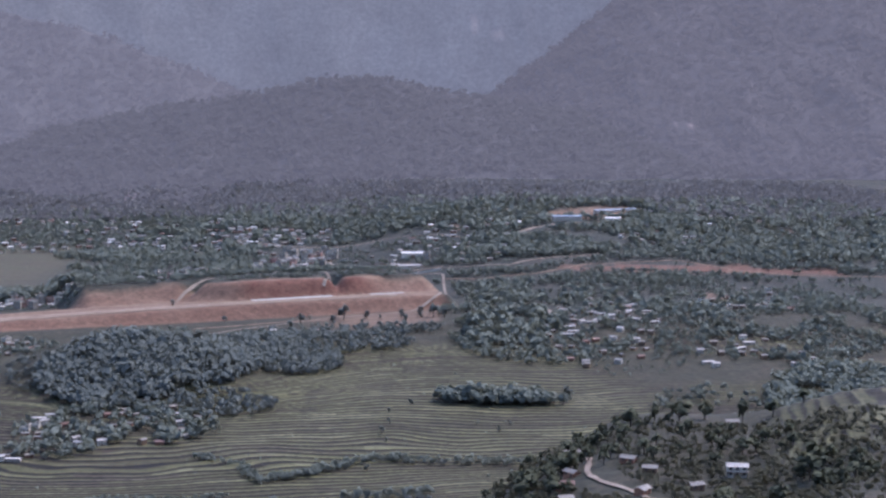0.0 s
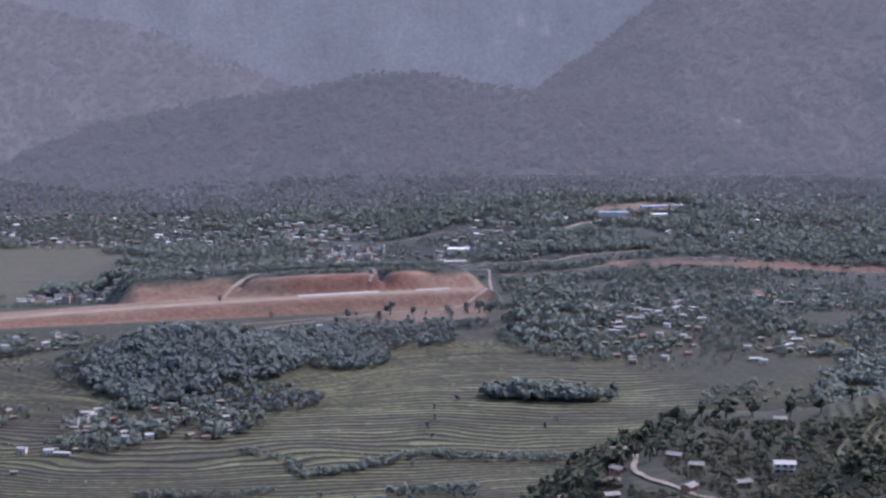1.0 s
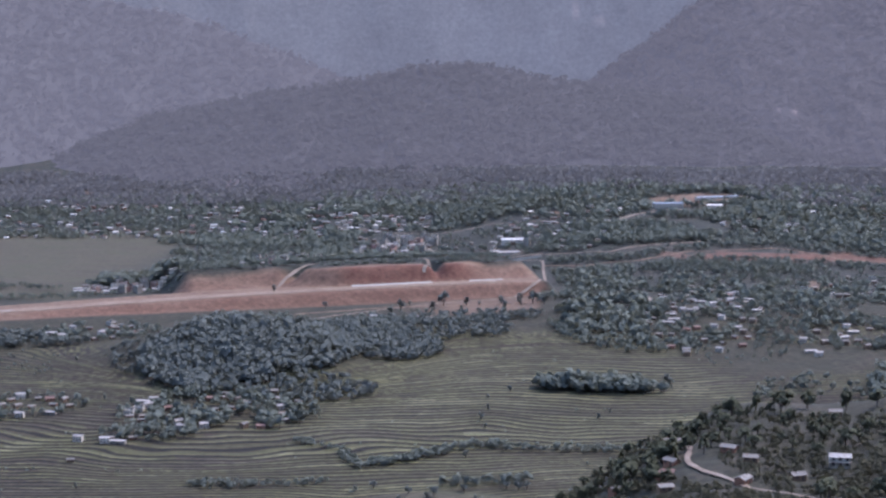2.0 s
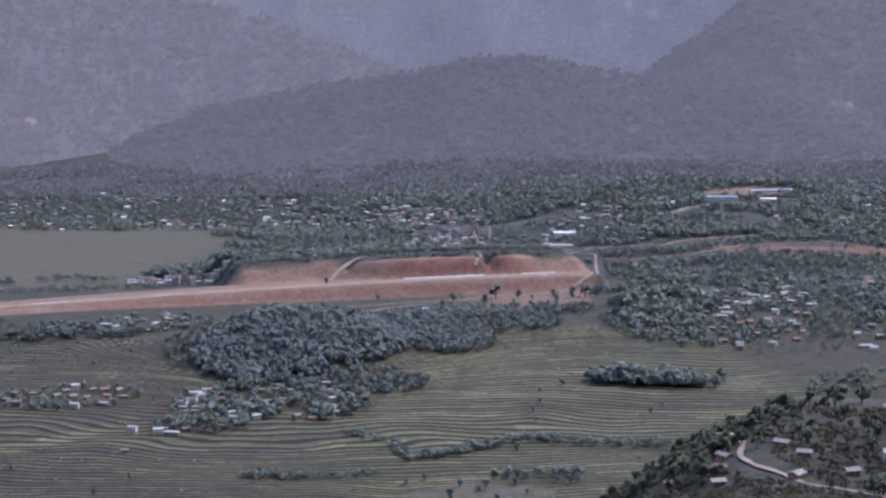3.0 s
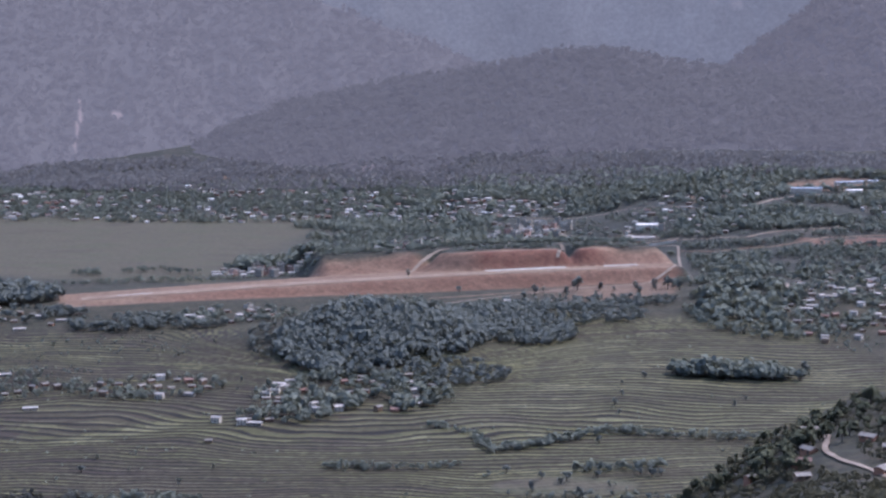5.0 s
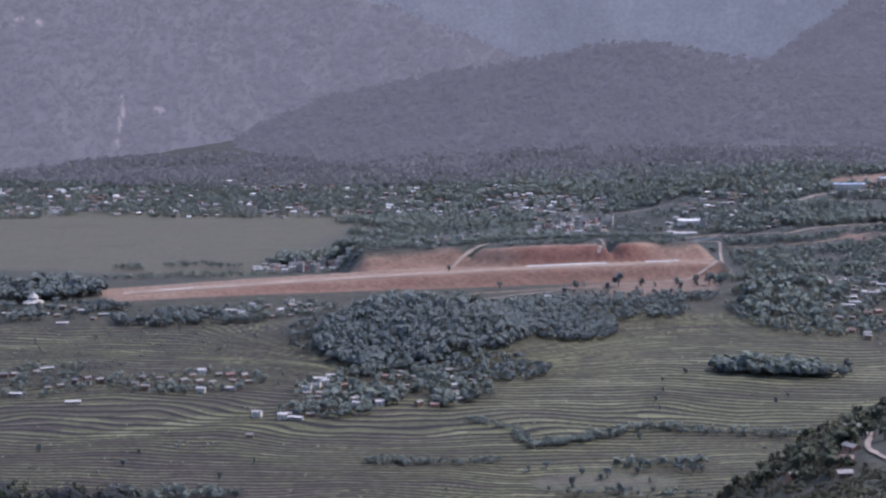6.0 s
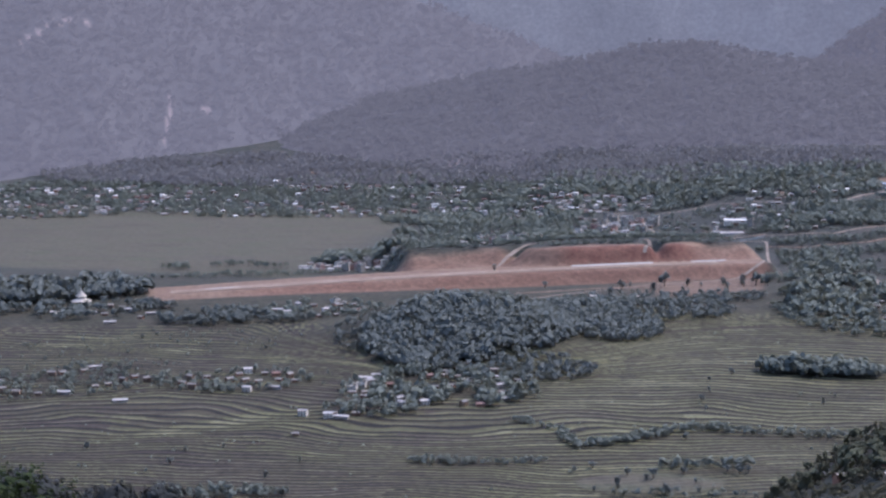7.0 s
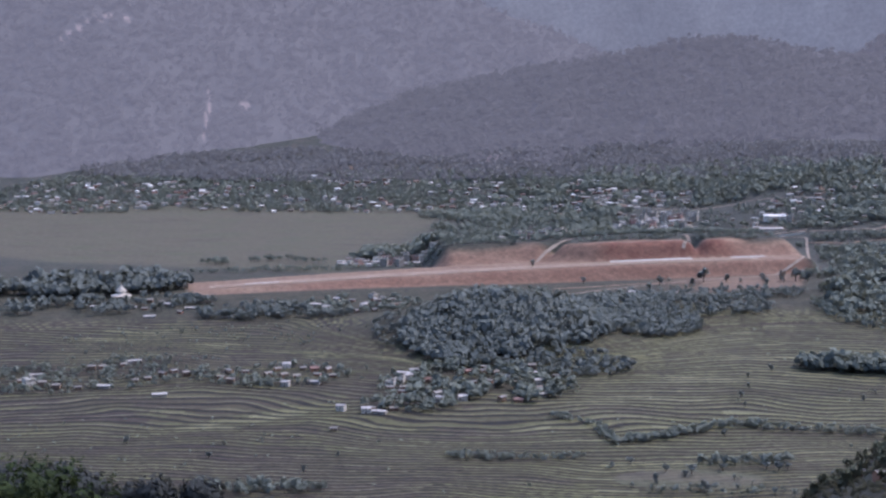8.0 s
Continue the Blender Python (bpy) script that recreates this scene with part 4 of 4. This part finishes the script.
# the leaf glow stands in for haze at the hill's foot
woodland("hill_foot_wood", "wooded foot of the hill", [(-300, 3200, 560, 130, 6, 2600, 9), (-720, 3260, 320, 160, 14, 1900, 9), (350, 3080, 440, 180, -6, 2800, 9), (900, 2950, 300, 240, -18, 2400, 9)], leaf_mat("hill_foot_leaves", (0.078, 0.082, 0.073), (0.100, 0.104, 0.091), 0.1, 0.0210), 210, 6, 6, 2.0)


def hill_wood(name, label, fn, spans, material, seed, n, tall):
    """Woods that clothe a far hill: spans of azimuth and distance."""
    rng = np.random.default_rng(seed)
    a0, a1, r0, r1 = spans
    a, r = np.radians(rng.uniform(a0, a1, n)), rng.uniform(r0, r1, n)
    x, y = r * np.sin(a), r * np.cos(a)
    z = fn(x, y)
    keep = z > land(x, y) + 1
    for q in BARE:
        keep &= bump(x, y, *q) < 0.4
    x, y, z = x[keep], y[keep], z[keep]
    h = tall * rng.uniform(0.6, 1.3, len(x))
    lumps = 3
    k = np.repeat(np.arange(len(x)), lumps)
    c = np.stack([x[k], y[k], z[k] + h[k] * rng.uniform(0.2, 0.85, len(k))], 1)
    c[:, :2] += rng.normal(0, 0.16, (len(k), 2)) * h[k][:, None]
    lean = np.tile(np.array([0.0, -0.5, 0.8]), (len(k), 1))
    v, f = sprays(c, h[k] * rng.uniform(0.33, 0.55, len(k)), rng, 2, lean)
    me = tri_mesh(name, v, f)
    me.materials.append(material)
    return tagged(new(name, me), label, "trees", kind="stuff")


# leaf emission imitates haze, its strength set hill by hill
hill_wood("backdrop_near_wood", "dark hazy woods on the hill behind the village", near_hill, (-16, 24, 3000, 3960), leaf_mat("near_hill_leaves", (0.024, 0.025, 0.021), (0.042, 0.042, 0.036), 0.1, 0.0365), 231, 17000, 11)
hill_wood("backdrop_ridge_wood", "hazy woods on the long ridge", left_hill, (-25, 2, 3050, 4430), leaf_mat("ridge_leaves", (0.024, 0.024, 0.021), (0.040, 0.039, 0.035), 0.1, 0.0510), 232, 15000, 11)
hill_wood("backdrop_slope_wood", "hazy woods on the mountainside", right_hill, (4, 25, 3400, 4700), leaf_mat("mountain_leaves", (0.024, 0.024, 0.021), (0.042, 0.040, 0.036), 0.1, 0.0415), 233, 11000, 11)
# darker leaf tone: little haze painted in this close
woodland("slope_wood", "dark treetops on the slope below the viewpoint", [(-174, 424, 38, 30, 20, 130, 17), (-130, 438, 22, 16, 16, 34, 13), (-92, 452, 22, 10, 10, 14, 9)], leaf_mat("slope_leaves", (0.036, 0.040, 0.037), (0.052, 0.057, 0.050)), 211, 230)
woodland("terrace_scrub", "bushes along the terrace edges and streams", [(-25, 1347, 26, 6, -40, 34, 4.5), (2, 1302, 30, 6, -75, 44, 4.5), (28, 1292, 26, 7, 22, 60, 5), (68, 1317, 26, 8, 38, 60, 5), (106, 1340, 24, 8, 18, 40, 5), (160, 1330, 50, 9, -8, 60, 5), (215, 1322, 40, 9, 0, 40, 5),
    (-96, 1238, 26, 9, 0, 50, 4.5), (-45, 1240, 34, 7, 4, 40, 4), (-250, 1150, 50, 14, 5, 70, 6), (110, 1240, 44, 6, 10, 46, 6), (90, 1165, 60, 8, 0, 30, 5), (0, 1420, 420, 300, 0, 90, 2.6), (-420, 1620, 160, 70, 14, 90, 3.0), (-380, 1260, 150, 90, 12, 40, 2.5),
    (-470, 1500, 110, 50, 16, 120, 3.5), (110, 1945, 120, 34, 14, 170, 4.5), (-40, 1880, 90, 30, 14, 120, 6)], LEAF, 212, 11, 5, 3.0)
woodland("spur_scrub", "scrub and bushes on the spur", [(185, 665, 95, 80, -15, 900, 3.0), (150, 620, 60, 60, -14, 420, 2.8), (112, 760, 40, 60, -8, 220, 3.6), (230, 560, 70, 60, -20, 300, 3.0), (135, 540, 70, 60, -14, 500, 2.6), (105, 430, 75, 60, -14, 900, 2.4), (170, 470, 60, 60, -18, 400, 2.6)], BUSH, 213, 13, 5.5, 3.0)


def limb_tree(root, h, seed, leafy, leaves, leaf=0.02, sets=46, reach=0.085):
    """A tapered trunk with limbs, and a crown of clumps edged with loose leaf sprays."""
    rng = np.random.default_rng(seed)
    bm = tube(bmesh.new(), (0, 0, -0.6), (0.02 * h, 0, 0.5 * h), 0.035 * h, 0.02 * h)
    tips = [(0.02 * h, 0, 0.75 * h)]
    for k in range(5):
        a = k * 2.4 + rng.uniform(0, 0.6)
        tip = (0.22 * h * math.cos(a), 0.22 * h * math.sin(a), h * rng.uniform(0.36, 0.74))
        tube(bm, (0.01 * h, 0, h * (0.16 + 0.05 * k)), tip, 0.014 * h, 0.005 * h, 5)
        tips.append(tip)
    part("trunk", bm, BARK, root)
    base = np.array(tips)[rng.integers(0, len(tips), sets)]
    c = base + np.clip(rng.normal(0, 1, (sets, 3)), -1.7, 1.7) * np.array([0.09, 0.09, 0.10]) * h
    v, f = sprays(c, h * reach * rng.uniform(0.7, 1.3, sets), rng, 7, (c - base) / (0.1 * h) + np.array([0, 0, 0.5]))
    lc = c[rng.integers(0, sets, leaves)] + np.clip(rng.normal(0, 0.02, (leaves, 3)), -0.04, 0.04) * h
    d1, d2 = rng.normal(0, 1, (leaves, 3)), rng.normal(0, 1, (leaves, 3))
    d1 /= np.linalg.norm(d1, axis=1)[:, None]
    d2 /= np.linalg.norm(d2, axis=1)[:, None]
    size = h * leaf * rng.uniform(0.6, 1.4, (leaves, 1))
    lv = np.stack([lc - d1 * size, lc + d2 * size * 0.5, lc + d1 * size, lc - d2 * size * 0.5], 1).reshape(-1, 3)
    i = 4 * np.arange(leaves)[:, None]
    lf = np.concatenate([i + [0, 1, 2], i + [0, 2, 3]]) + len(v)
    me = tri_mesh("crown", np.concatenate([v, lv]), np.concatenate([f, lf]))
    me.materials.append(leafy)
    ob = new("crown", me)
    ob.parent = root
    return root


SORTS = {}
TREE_LABELS = ("dark broad-leaved tree with a rounded crown", "slim dark tree with an open crown", "bushy grey-green tree beside a field", "tall dark tree with a ragged crown")


def put_tree(sort, x, y, h, turn, group, leafy):
    m = pose(x, y, height(x, y), 0, 0, turn)
    key = (sort, leafy.name)
    if key not in SORTS:
        ob = tagged(empty("tree", m), TREE_LABELS[sort], "tree")
        SORTS[key] = limb_tree(ob, 10.0, 300 + sort, leafy, 420)
    else:
        ob = copy_thing(SORTS[key], m)
    q = h / 10.0
    w = q * (1.0, 0.75, 1.25, 0.85)[sort]
    ob.scale = (w, w, q)
    ob["group"] = group


tr = random.Random(77)
for k, (x, y) in enumerate(((115, 1964), (-88, 1998), (-26, 1951), (305, 1544), (63, 1940), (207, 1971), (222, 1962), (235, 1956), (128, 1862), (186, 1940), (50, 1900))):
    put_tree(k % 4, x, y, (19, 10, 9, 14, 13, 14, 17, 15, 9, 8, 10)[k], 40 * k, "single trees", PINE)
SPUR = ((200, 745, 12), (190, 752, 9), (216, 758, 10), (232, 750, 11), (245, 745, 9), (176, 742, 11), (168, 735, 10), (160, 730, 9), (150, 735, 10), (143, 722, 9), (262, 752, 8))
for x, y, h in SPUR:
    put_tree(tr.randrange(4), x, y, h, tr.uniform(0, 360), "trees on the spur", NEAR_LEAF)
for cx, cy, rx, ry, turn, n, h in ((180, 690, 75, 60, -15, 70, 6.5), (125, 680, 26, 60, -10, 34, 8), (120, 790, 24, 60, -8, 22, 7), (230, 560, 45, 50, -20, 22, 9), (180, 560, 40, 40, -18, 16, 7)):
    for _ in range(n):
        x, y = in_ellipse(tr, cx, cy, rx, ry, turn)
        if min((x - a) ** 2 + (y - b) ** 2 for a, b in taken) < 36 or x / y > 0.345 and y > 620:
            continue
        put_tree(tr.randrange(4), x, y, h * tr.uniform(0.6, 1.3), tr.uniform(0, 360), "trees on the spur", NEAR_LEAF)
for cx, cy, rx, ry, turn, n, h in ((-300, 1600, 240, 120, 10, 16, 6), (150, 1420, 200, 160, -8, 9, 6), (-250, 1240, 200, 80, 8, 6, 6), (80, 1200, 90, 40, 0, 16, 8), (150, 1950, 90, 26, 14, 12, 9)):
    for _ in range(n):
        x, y = in_ellipse(tr, cx, cy, rx, ry, turn)
        put_tree(tr.randrange(4), x, y, h * tr.uniform(0.5, 1.3), tr.uniform(0, 360), "single trees", PINE)


# ---- the tree whose top shows close by ----
near_tree = tagged(empty("tree", pose(-26.1, 67, height(-26.1, 67))), "leafy dark green tree close to the viewpoint", "tree")
limb_tree(near_tree, 12.9, 411, leaf_mat("fresh_leaves", (0.012, 0.02, 0.008), (0.04, 0.055, 0.02), 2.0), 14000, 0.007, 1300, 0.012)
near_tree.scale = (1.1, 1.1, 1.0)
